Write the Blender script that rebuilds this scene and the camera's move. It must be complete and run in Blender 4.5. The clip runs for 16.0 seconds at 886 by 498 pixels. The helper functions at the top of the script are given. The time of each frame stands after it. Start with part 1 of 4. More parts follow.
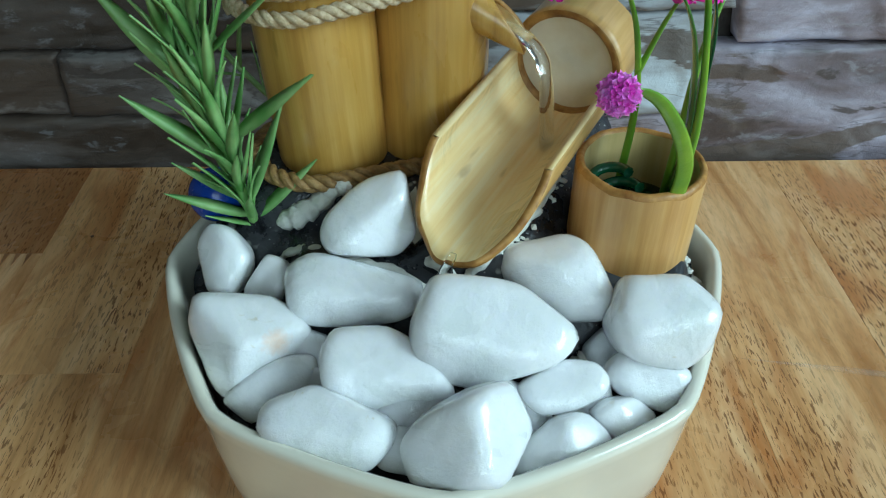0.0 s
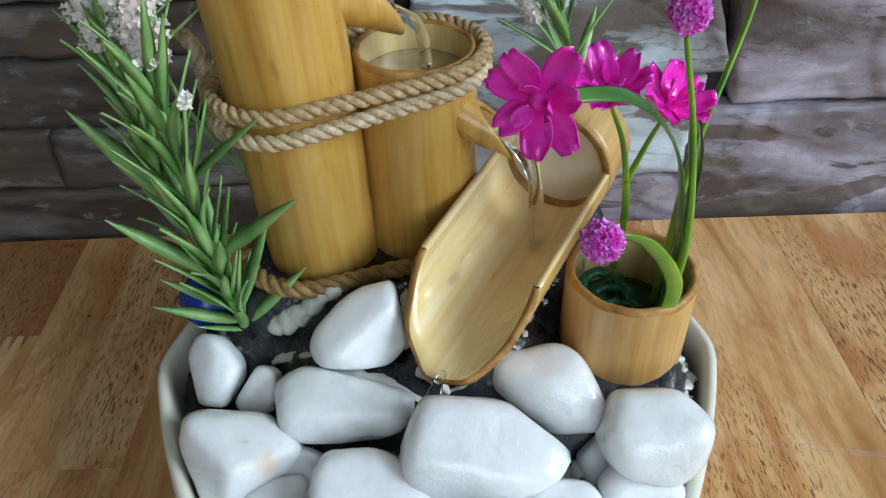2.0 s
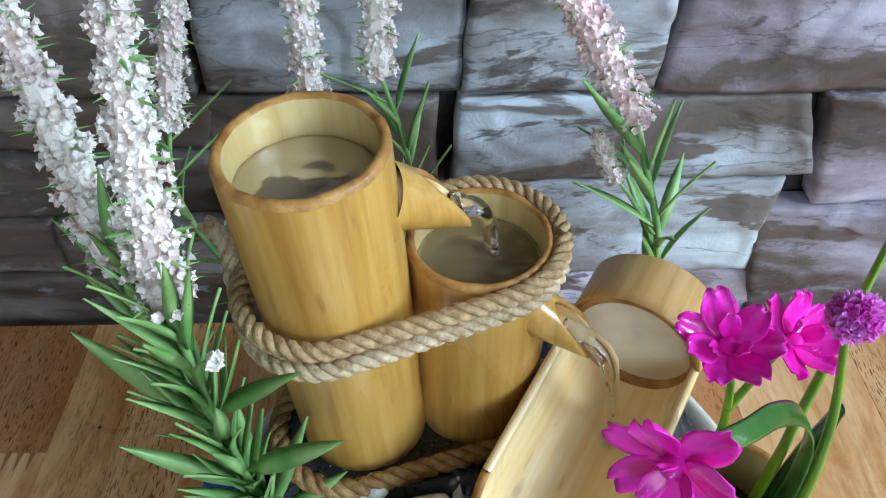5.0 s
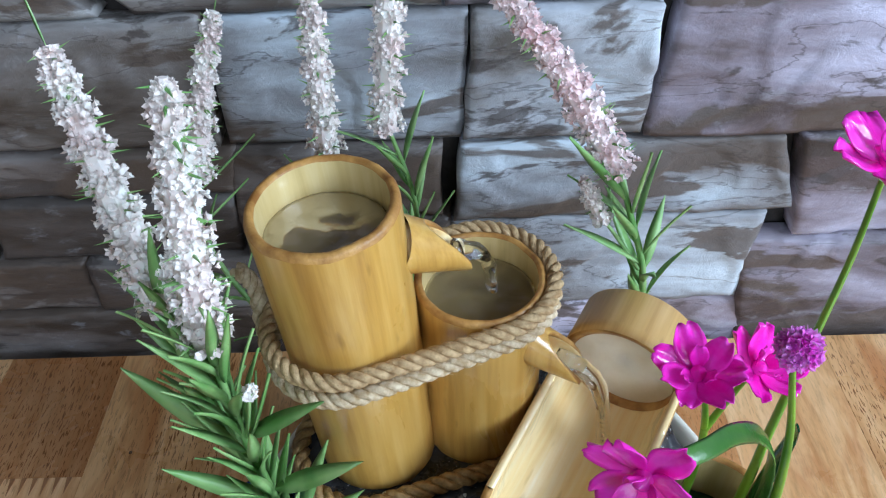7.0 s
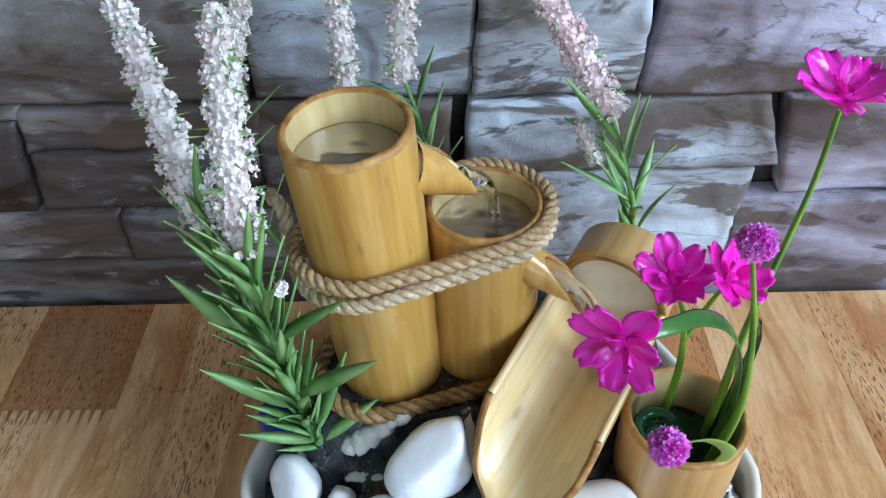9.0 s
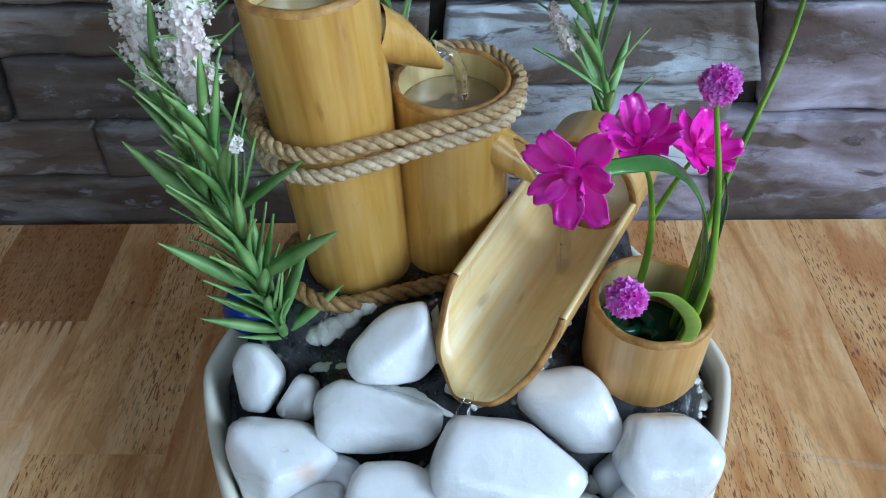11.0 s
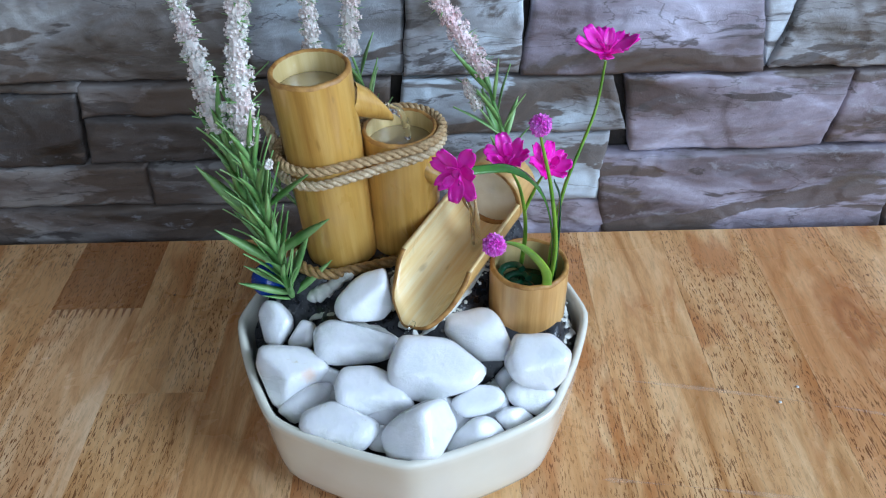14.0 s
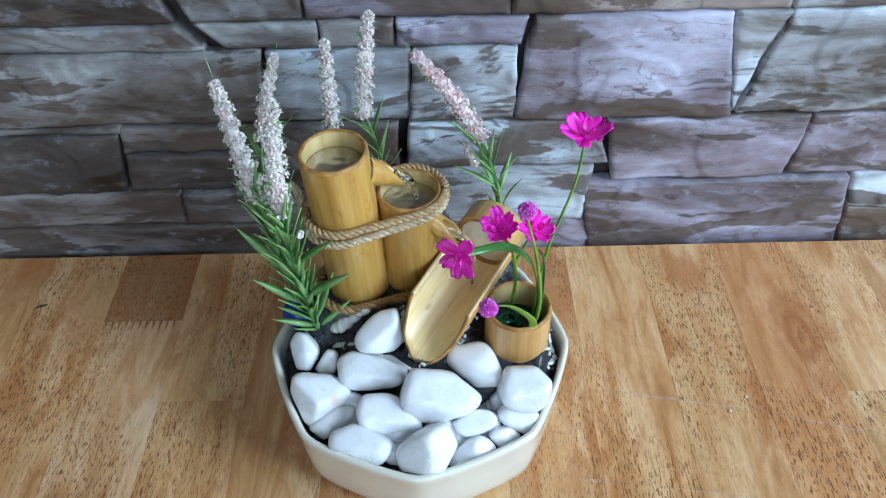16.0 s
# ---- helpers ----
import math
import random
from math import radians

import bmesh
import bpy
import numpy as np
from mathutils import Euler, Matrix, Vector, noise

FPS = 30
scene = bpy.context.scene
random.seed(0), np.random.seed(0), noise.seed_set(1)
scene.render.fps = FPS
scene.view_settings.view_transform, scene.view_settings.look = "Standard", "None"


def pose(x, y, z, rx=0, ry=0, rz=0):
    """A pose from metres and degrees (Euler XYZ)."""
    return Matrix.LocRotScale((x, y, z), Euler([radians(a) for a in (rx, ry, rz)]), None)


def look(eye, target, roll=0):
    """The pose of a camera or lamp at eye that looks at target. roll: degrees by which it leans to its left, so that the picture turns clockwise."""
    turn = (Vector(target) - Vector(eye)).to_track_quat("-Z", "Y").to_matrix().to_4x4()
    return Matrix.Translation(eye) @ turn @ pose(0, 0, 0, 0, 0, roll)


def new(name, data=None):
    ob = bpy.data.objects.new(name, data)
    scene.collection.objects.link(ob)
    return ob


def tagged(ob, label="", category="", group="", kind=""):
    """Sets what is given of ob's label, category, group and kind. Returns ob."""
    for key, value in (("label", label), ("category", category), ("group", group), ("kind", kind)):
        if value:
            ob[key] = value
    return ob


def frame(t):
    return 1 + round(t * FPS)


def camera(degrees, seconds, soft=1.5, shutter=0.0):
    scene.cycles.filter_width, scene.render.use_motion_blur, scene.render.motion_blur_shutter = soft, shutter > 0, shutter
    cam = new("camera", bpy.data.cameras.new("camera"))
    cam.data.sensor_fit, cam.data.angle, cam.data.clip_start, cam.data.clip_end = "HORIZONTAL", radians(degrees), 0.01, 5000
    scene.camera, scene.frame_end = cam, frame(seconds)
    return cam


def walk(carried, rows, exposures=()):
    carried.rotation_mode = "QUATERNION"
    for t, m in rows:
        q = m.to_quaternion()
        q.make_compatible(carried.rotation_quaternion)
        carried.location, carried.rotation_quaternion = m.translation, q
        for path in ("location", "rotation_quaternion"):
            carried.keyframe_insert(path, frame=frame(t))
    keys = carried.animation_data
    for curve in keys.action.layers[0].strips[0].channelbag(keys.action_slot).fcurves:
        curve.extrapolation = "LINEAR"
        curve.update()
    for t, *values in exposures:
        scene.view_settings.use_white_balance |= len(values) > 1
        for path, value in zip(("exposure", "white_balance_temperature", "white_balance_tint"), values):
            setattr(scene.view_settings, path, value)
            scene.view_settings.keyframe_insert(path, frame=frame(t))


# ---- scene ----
cam = camera(60.7, 16.0, 1.15)
METRES, EYE, TILT, LEAN, TURN = 0.5, 0.2222, -40.06, 0.03, -1.05
EYE_X, EYE_Y = 0.0, -0.2
ROWS = [
    (0.0, 0.0, 0.0, 0.0, 0.0, 0.0, 0.0),
    (0.5, 0.0112, 0.0125, 0.015, -0.52, 0.22, 0.19),
    (1.0, 0.012, 0.0062, 0.0292, -0.03, 0.82, 0.31),
    (1.5, 0.0158, -0.0005, 0.0481, 0.09, 1.14, 0.71),
    (2.0, 0.0118, 0.0033, 0.0697, 0.58, -0.25, 1.24),
    (2.5, -0.0082, 0.049, 0.1228, 1.28, -1.64, 1.19),
    (3.0, -0.0112, 0.0829, 0.1523, 0.78, -3.68, 0.9),
    (3.5, -0.0149, 0.0956, 0.1755, 1.19, -5.52, 1.18),
    (4.0, -0.0193, 0.0966, 0.1921, 1.33, -6.28, 0.8),
    (4.5, -0.0199, 0.0841, 0.2066, 0.93, -5.52, 0.21),
    (7.0, -0.0169, 0.0279, 0.2311, 1.51, -3.14, 1.13),
    (7.5, -0.0151, 0.0012, 0.2385, 1.64, -2.43, 1.28),
    (8.0, -0.0125, -0.0156, 0.2309, 2.02, -1.94, 1.17),
    (8.5, -0.0098, -0.0261, 0.2113, 1.93, -2.31, 1.17),
    (9.0, -0.0152, -0.0255, 0.1888, 2.24, -3.19, 0.61),
    (11.5, 0.0139, -0.0329, 0.0969, 2.17, -4.49, -0.27),
    (12.0, 0.0209, -0.0581, 0.07, 1.91, -4.84, -0.03),
    (12.5, 0.0242, -0.0948, 0.0456, 1.54, -3.41, -0.18),
    (13.0, 0.0254, -0.1522, 0.0354, 2.01, -0.88, 0.01),
    (13.5, 0.037, -0.2247, 0.0469, 1.76, 0.46, 0.6),
    (14.0, 0.0466, -0.2964, 0.0636, 0.9, 0.32, 0.57),
    (14.5, 0.043, -0.3463, 0.119, 0.62, -2.26, 1.35),
    (15.0, 0.0419, -0.3868, 0.1674, 0.76, -4.95, 1.31),
    (15.5, 0.0421, -0.4145, 0.2003, 0.59, -5.37, 0.83),
    (16.0, 0.046, -0.4274, 0.2021, 0.86, -5.23, 0.55),
]
# the camera's own exposure and white balance drift on the way
EXPOSURES = [(0.0, -0.28, 6200, -3), (0.5, -0.39, 6280, 2), (1.5, -0.34, 6600, 13), (2.5, 0.02, 6800, 13), (4.0, 0.27, 6700, 13), (4.7, 0.19, 6350, 13), (7.0, 0.22, 6100, 17), (9.0, 0.15, 6000, 17), (11.5, -0.26, 5800, 12), (12.5, -0.36, 5800, 13), (13.2, -0.26, 5800, 14), (14.0, -0.08, 5850, 16), (15.0, -0.05, 5850, 14), (16.0, 0.06, 5850, 12)]
walk(cam, [(t, pose(EYE_X, EYE_Y, EYE, TILT, LEAN, TURN) @ pose(METRES * x, METRES * y, METRES * z, 90 + pitch, roll, yaw)) for t, x, y, z, yaw, pitch, roll in ROWS], EXPOSURES)

# ---- world, lamps ----
world = bpy.data.worlds.new("world")
scene.world = world
world.use_nodes = True
wn = world.node_tree
sky = wn.nodes.new("ShaderNodeTexSky")
sky.sky_type = "NISHITA"
sky.sun_disc = False
sky.sun_elevation, sky.sun_rotation = radians(40), radians(120)
wn.links.new(sky.outputs[0], wn.nodes["Background"].inputs[0])
wn.nodes["Background"].inputs[1].default_value = 0.08


def area(name, m, w, h, power, colour):
    lamp = bpy.data.lights.new(name, "AREA")
    lamp.shape, lamp.size, lamp.size_y, lamp.energy, lamp.color = "RECTANGLE", w, h, power, colour
    ob = new(name, lamp)
    ob.matrix_world = m
    return ob


# daylight that comes in by the two windows of the room
area("window_light_east", look((1.55, -0.68, 1.02), (0.0, -0.10, 0.05)), 0.9, 0.8, 44, (0.68, 0.87, 1.0))
area("window_light_south", look((0.35, -1.96, 0.95), (0.1, 0.0, 0.3)), 1.1, 1.0, 16, (0.72, 0.89, 1.0))

# ---- materials ----


def material(name):
    m = bpy.data.materials.new(name)
    m.use_nodes = True
    return m, m.node_tree.nodes, m.node_tree.links, m.node_tree.nodes["Principled BSDF"]


def coords(nodes, links, stretch=(1, 1, 1), shift=True, spin=None):
    """Object coordinates in metres, stretched, and shifted by the object's own random number."""
    tc, mp = nodes.new("ShaderNodeTexCoord"), nodes.new("ShaderNodeMapping")
    mp.inputs["Scale"].default_value = stretch
    source = tc.outputs["Object"]
    if spin:
        turn = nodes.new("ShaderNodeMapping")
        turn.inputs["Rotation"].default_value = spin
        links.new(source, turn.inputs["Vector"])
        source = turn.outputs[0]
    links.new(source, mp.inputs["Vector"])
    if shift:
        info, mul = nodes.new("ShaderNodeObjectInfo"), nodes.new("ShaderNodeMath")
        mul.operation = "MULTIPLY"
        mul.inputs[1].default_value = 7.3
        links.new(info.outputs["Random"], mul.inputs[0])
        links.new(mul.outputs[0], mp.inputs["Location"])
    return mp.outputs[0]


def noise_tex(nodes, links, vec, scale, detail=4, rough=0.55, distort=0.0):
    n = nodes.new("ShaderNodeTexNoise")
    n.inputs["Scale"].default_value, n.inputs["Detail"].default_value = scale, detail
    n.inputs["Roughness"].default_value, n.inputs["Distortion"].default_value = rough, distort
    links.new(vec, n.inputs["Vector"])
    return n.outputs["Fac"]


def ramp(nodes, links, fac, stops):
    r = nodes.new("ShaderNodeValToRGB")
    e = r.color_ramp.elements
    while len(e) < len(stops):
        e.new(0.5)
    for el, (p, c) in zip(e, stops):
        el.position, el.color = p, (*c, 1)
    links.new(fac, r.inputs[0])
    return r.outputs[0]


def mix(nodes, links, fac, a, b, mode="MIX"):
    n = nodes.new("ShaderNodeMix")
    n.data_type, n.blend_type = "RGBA", mode
    for sock, v in ((n.inputs[0], fac), (n.inputs[6], a), (n.inputs[7], b)):
        if isinstance(v, (int, float)):
            sock.default_value = v
        elif isinstance(v, tuple):
            sock.default_value = (*v, 1)
        else:
            links.new(v, sock)
    return n.outputs[2]


def bump(nodes, links, bsdf, fac, strength, distance):
    b = nodes.new("ShaderNodeBump")
    b.inputs["Strength"].default_value, b.inputs["Distance"].default_value = strength, distance
    links.new(fac, b.inputs["Height"])
    links.new(b.outputs[0], bsdf.inputs["Normal"])


def grey(nodes, links, fac, lo, hi, a=0.3, b=0.7):
    return ramp(nodes, links, fac, [(a, (lo,) * 3), (b, (hi,) * 3)])


def simple(name, c1, c2, scale, rough, depth=0.0004, fine=900, stretch=(1, 1, 1), mid=0.5, coat=0.0, r2=None):
    m, n, l, p = material(name)
    v = coords(n, l, stretch)
    f = noise_tex(n, l, v, scale, 5)
    l.new(ramp(n, l, f, [(mid - 0.18, c1), (mid + 0.18, c2)]), p.inputs["Base Color"])
    g = noise_tex(n, l, v, fine, 3)
    l.new(grey(n, l, g, rough, r2 or min(1, rough + 0.15)), p.inputs["Roughness"])
    p.inputs["Coat Weight"].default_value = coat
    p.inputs["Coat Roughness"].default_value = 0.1
    bump(n, l, p, g, 0.5, depth)
    return m


def wood_plank(name="varnished_rubberwood", knot=None):
    m, n, l, p = material(name)
    v = coords(n, l, (1, 0.15, 1))
    broad = noise_tex(n, l, v, 60, 5, 0.6, 1.1)
    c = ramp(n, l, broad, [(0.28, (0.47, 0.220, 0.075)), (0.48, (0.71, 0.410, 0.185)), (0.70, (0.88, 0.610, 0.345))])
    info = n.new("ShaderNodeObjectInfo")
    c = mix(n, l, 1.0, c, info.outputs["Color"], "MULTIPLY")
    patch = noise_tex(n, l, coords(n, l, (1, 0.4, 1)), 26, 4, 0.55, 1.2)
    c = mix(n, l, grey(n, l, patch, 0, 0.75, 0.52, 0.66), c, (0.48, 0.175, 0.050))
    zone = noise_tex(n, l, coords(n, l, (1, 0.35, 1)), 17, 2, 0.5)
    pore = noise_tex(n, l, coords(n, l, (1, 0.15, 1)), 1300, 2, 0.5, 0.3)
    flecks = mix(n, l, 1.0, grey(n, l, pore, 0, 0.9, 0.565, 0.615), grey(n, l, zone, 0.15, 1.0, 0.44, 0.58), "MULTIPLY")
    c = mix(n, l, flecks, c, (0.17, 0.058, 0.016))
    if knot:
        far = n.new("ShaderNodeVectorMath")
        far.operation = "DISTANCE"
        l.new(coords(n, l, (1, 0.42, 0), False), far.inputs[0])
        far.inputs[1].default_value = (knot[0], knot[1] * 0.42, 0)
        wave = n.new("ShaderNodeMath")
        wave.operation = "MULTIPLY_ADD"
        l.new(noise_tex(n, l, coords(n, l, (1, 0.5, 1)), 60, 3, 0.5), wave.inputs[0])
        wave.inputs[1].default_value = 0.012
        l.new(far.outputs["Value"], wave.inputs[2])
        ring = n.new("ShaderNodeMath")
        ring.operation = "PINGPONG"
        l.new(wave.outputs[0], ring.inputs[0])
        ring.inputs[1].default_value = 0.0045
        shade = mix(n, l, 1.0, grey(n, l, ring.outputs[0], 0.15, 0.75, 0.0006, 0.0042), grey(n, l, wave.outputs[0], 1.0, 0.0, 0.016, 0.026), "MULTIPLY")
        c = mix(n, l, shade, c, (0.36, 0.12, 0.035))
    grain = noise_tex(n, l, v, 420, 4, 0.6)
    c = mix(n, l, grey(n, l, grain, 0, 0.45, 0.5, 0.75), c, (0.36, 0.19, 0.075))
    l.new(c, p.inputs["Base Color"])
    smear = noise_tex(n, l, coords(n, l, (1, 1, 1)), 18, 4, 0.6, 0.5)
    l.new(grey(n, l, smear, 0.18, 0.38), p.inputs["Roughness"])
    bump(n, l, p, pore, 0.10, 0.0003)
    return m


def split_stone():
    m, n, l, p = material("split_slate")
    wisp = coords(n, l, (0.42, 1, 1.35))
    a = noise_tex(n, l, wisp, 17, 6, 0.58, 0.35)
    c = ramp(n, l, a, [(0.38, (0.075, 0.060, 0.053)), (0.44, (0.150, 0.136, 0.138)), (0.49, (0.215, 0.205, 0.222)), (0.54, (0.265, 0.262, 0.29)), (0.59, (0.37, 0.385, 0.43)), (0.65, (0.46, 0.49, 0.55))])
    info = n.new("ShaderNodeObjectInfo")
    c = mix(n, l, 1.0, c, info.outputs["Color"], "MULTIPLY")
    b = noise_tex(n, l, coords(n, l, (0.8, 1, 1.5)), 70, 8, 0.7, 0.4)
    c = mix(n, l, grey(n, l, b, 0, 0.55, 0.57, 0.64), c, mix(n, l, 0.45, c, (0.48, 0.50, 0.55)))
    crack = noise_tex(n, l, coords(n, l, (0.5, 1, 1.6)), 26, 7, 0.6, 0.5)
    c = mix(n, l, grey(n, l, crack, 0.8, 0, 0.385, 0.415), c, (0.065, 0.052, 0.047))
    rust = noise_tex(n, l, coords(n, l, (0.5, 1, 1.7)), 15, 7, 0.56, 0.5)
    c = mix(n, l, grey(n, l, rust, 0, 0.85, 0.53, 0.552), c, (0.105, 0.077, 0.060))
    strata = noise_tex(n, l, coords(n, l, (0.40, 1, 1.7)), 19, 6, 0.55, 0.4)
    line = ramp(n, l, strata, [(0.466, (0, 0, 0)), (0.474, (0.7,) * 3), (0.480, (0, 0, 0))])
    c = mix(n, l, line, c, (0.060, 0.048, 0.043))
    l.new(c, p.inputs["Base Color"])
    l.new(grey(n, l, b, 0.35, 0.6), p.inputs["Roughness"])
    relief = mix(n, l, 0.5, b, strata)
    bump(n, l, p, relief, 0.9, 0.0024)
    return m


def bamboo(name, c1, c2, c3, rough, coat, spin=None, ripple=0.0):
    m, n, l, p = material(name)
    v = coords(n, l, (1, 1, 0.05), True, spin)
    streak = noise_tex(n, l, v, 260, 5, 0.6)
    c = ramp(n, l, streak, [(0.22, c1), (0.50, c2), (0.80, c3)])
    blot = noise_tex(n, l, coords(n, l, (1, 1, 0.4), True, spin), 45, 4, 0.6, 0.5)
    c = mix(n, l, grey(n, l, blot, 0, 0.55, 0.5, 0.75), c, c1)
    spots = noise_tex(n, l, coords(n, l, (1, 1, 0.3), True, spin), 170, 2, 0.5)
    c = mix(n, l, grey(n, l, spots, 0, 0.45, 0.68, 0.76), c, tuple(x * 0.55 for x in c1))
    l.new(c, p.inputs["Base Color"])
    l.new(grey(n, l, blot, rough, rough + 0.18), p.inputs["Roughness"])
    p.inputs["Coat Weight"].default_value = coat
    p.inputs["Coat Roughness"].default_value = 0.12
    bump(n, l, p, streak, 0.25, 0.0003)
    if ripple:
        film = n.new("ShaderNodeBump")
        film.inputs["Strength"].default_value, film.inputs["Distance"].default_value = 0.8, ripple
        l.new(noise_tex(n, l, coords(n, l, (1, 1, 0.6), True, spin), 110, 3, 0.5, 0.8), film.inputs["Height"])
        l.new(film.outputs[0], p.inputs["Coat Normal"])
        p.inputs["Coat Roughness"].default_value = 0.04
    return m


def speckled_base():
    m, n, l, p = material("wet_black_base")
    v = coords(n, l)
    a = noise_tex(n, l, v, 120, 4, 0.6)
    c = ramp(n, l, a, [(0.35, (0.008, 0.009, 0.011)), (0.65, (0.04, 0.042, 0.05))])
    s = noise_tex(n, l, v, 700, 2, 0.6)
    c = mix(n, l, grey(n, l, s, 0, 0.9, 0.69, 0.73), c, (0.5, 0.5, 0.5))
    b = noise_tex(n, l, v, 60, 3, 0.6)
    c = mix(n, l, grey(n, l, b, 0, 0.8, 0.66, 0.70), c, (0.42, 0.42, 0.4))
    l.new(c, p.inputs["Base Color"])
    l.new(grey(n, l, a, 0.12, 0.5), p.inputs["Roughness"])
    bump(n, l, p, a, 0.7, 0.0015)
    return m


def quartz(name="white_quartz", fleck=None):
    m, n, l, p = material(name)
    v = coords(n, l)
    a = noise_tex(n, l, v, 55, 5, 0.55, 0.6)
    c = ramp(n, l, a, [(0.3, (0.80, 0.82, 0.81)), (0.45, (0.87, 0.88, 0.89)), (0.56, (0.92, 0.92, 0.94)), (0.7, (0.88, 0.89, 0.88))])
    s = noise_tex(n, l, v, 130, 3, 0.6, 1.0)
    c = mix(n, l, grey(n, l, s, 0, 0.5, 0.68, 0.76), c, (0.66, 0.58, 0.40))
    if fleck:
        far = n.new("ShaderNodeVectorMath")
        far.operation = "DISTANCE"
        l.new(coords(n, l, shift=False), far.inputs[0])
        far.inputs[1].default_value = fleck
        wob = n.new("ShaderNodeMath")
        wob.operation = "MULTIPLY_ADD"
        l.new(noise_tex(n, l, v, 500, 3), wob.inputs[0])
        wob.inputs[1].default_value = 0.004
        l.new(far.outputs["Value"], wob.inputs[2])
        c = mix(n, l, grey(n, l, wob.outputs[0], 0.8, 0.0, 0.0036, 0.0048), c, (0.85, 0.45, 0.24))
    l.new(c, p.inputs["Base Color"])
    l.new(grey(n, l, a, 0.22, 0.5), p.inputs["Roughness"])
    p.inputs["Subsurface Weight"].default_value = 0.6
    p.inputs["Subsurface Radius"].default_value = (0.012, 0.012, 0.011)
    p.inputs["Subsurface Scale"].default_value = 0.6
    p.inputs["Coat Weight"].default_value = 0.8
    p.inputs["Coat Roughness"].default_value = 0.06
    film = n.new("ShaderNodeBump")
    film.inputs["Strength"].default_value, film.inputs["Distance"].default_value = 0.5, 0.0012
    l.new(noise_tex(n, l, v, 150, 3, 0.5), film.inputs["Height"])
    l.new(film.outputs[0], p.inputs["Coat Normal"])
    f = noise_tex(n, l, v, 130, 8, 0.66)
    bump(n, l, p, f, 0.6, 0.0016)
    return m


def petal_mat(name, c1, c2, scale, rough, trans=0.2):
    m, n, l, p = material(name)
    v = coords(n, l)
    f = noise_tex(n, l, v, scale, 3)
    geo = n.new("ShaderNodeNewGeometry")
    c = ramp(n, l, f, [(0.35, c1), (0.65, c2)])
    tone = ramp(n, l, geo.outputs["Random Per Island"], [(0.0, (0.8, 0.8, 0.8)), (1.0, (1.1, 1.1, 1.1))])
    l.new(mix(n, l, 1.0, c, tone, "MULTIPLY"), p.inputs["Base Color"])
    p.inputs["Roughness"].default_value = rough
    p.inputs["Subsurface Weight"].default_value = trans
    p.inputs["Subsurface Radius"].default_value = (0.003, 0.002, 0.002)
    bump(n, l, p, noise_tex(n, l, v, 700, 2), 0.3, 0.0003)
    return m


def water_mat(name, colour, clear):
    m, n, l, p = material(name)
    p.inputs["Base Color"].default_value = (*colour, 1)
    p.inputs["Transmission Weight"].default_value = clear
    p.inputs["IOR"].default_value = 1.33
    p.inputs["Roughness"].default_value = 0.03
    bump(n, l, p, noise_tex(n, l, coords(n, l), 150, 2, 0.5, 0.6), 0.30, 0.0006)
    return m


WOOD = wood_plank()
WOOD_KNOT = wood_plank("varnished_rubberwood_with_knot", (0.041, 0.2535))
WOOD_RED = simple("reddish_wood", (0.27, 0.115, 0.045), (0.40, 0.19, 0.08), 200, 0.35, 0.0002, stretch=(1, 0.2, 1))
STONE = split_stone()
MORTAR = simple("dark_mortar", (0.022, 0.018, 0.016), (0.07, 0.058, 0.050), 60, 0.85, 0.001, 500)
PLASTER = simple("painted_plaster", (0.27, 0.26, 0.25), (0.34, 0.33, 0.32), 4, 0.8, 0.0008, 200)
CONCRETE = simple("floor_tile_grey", (0.28, 0.27, 0.25), (0.36, 0.35, 0.33), 5, 0.5, 0.0005, 200)
CERAMIC = simple("ivory_glaze", (0.80, 0.76, 0.63), (0.85, 0.82, 0.71), 22, 0.12, 0.0002, 60, coat=0.6, r2=0.22)
BAMBOO = bamboo("bamboo_skin", (0.40, 0.190, 0.030), (0.60, 0.335, 0.072), (0.73, 0.465, 0.145), 0.26, 0.4)
BAMBOO_POT = bamboo("bamboo_skin_pale", (0.45, 0.215, 0.055), (0.64, 0.36, 0.12), (0.78, 0.51, 0.22), 0.3, 0.3)
BAMBOO_IN = bamboo("bamboo_inside", (0.52, 0.37, 0.14), (0.66, 0.50, 0.22), (0.74, 0.60, 0.32), 0.35, 0.3)
TROUGH_SPIN = tuple(Vector((0.516, 0.848, 0.122)).normalized().rotation_difference(Vector((0, 0, 1))).to_euler())
BAMBOO_TROUGH = bamboo("bamboo_skin_trough", (0.47, 0.25, 0.07), (0.65, 0.385, 0.13), (0.77, 0.51, 0.21), 0.3, 0.3, TROUGH_SPIN)
BAMBOO_WET = bamboo("bamboo_inside_wet", (0.86, 0.53, 0.19), (0.95, 0.71, 0.34), (0.99, 0.87, 0.60), 0.25, 0.6, TROUGH_SPIN, 0.0030)
BAMBOO_CUT = simple("bamboo_cut_edge", (0.27, 0.105, 0.018), (0.58, 0.31, 0.085), 190, 0.4, 0.0004, 900)
BAMBOO_NODE = simple("bamboo_node_disc", (0.80, 0.69, 0.50), (0.90, 0.82, 0.66), 90, 0.4, 0.0005, 500)
ROPE = simple("jute_rope", (0.40, 0.26, 0.12), (0.80, 0.66, 0.45), 420, 0.75, 0.0012, 1900)
ROPE_TAN = simple("jute_rope_tan", (0.30, 0.17, 0.065), (0.66, 0.47, 0.25), 420, 0.6, 0.0012, 1900)
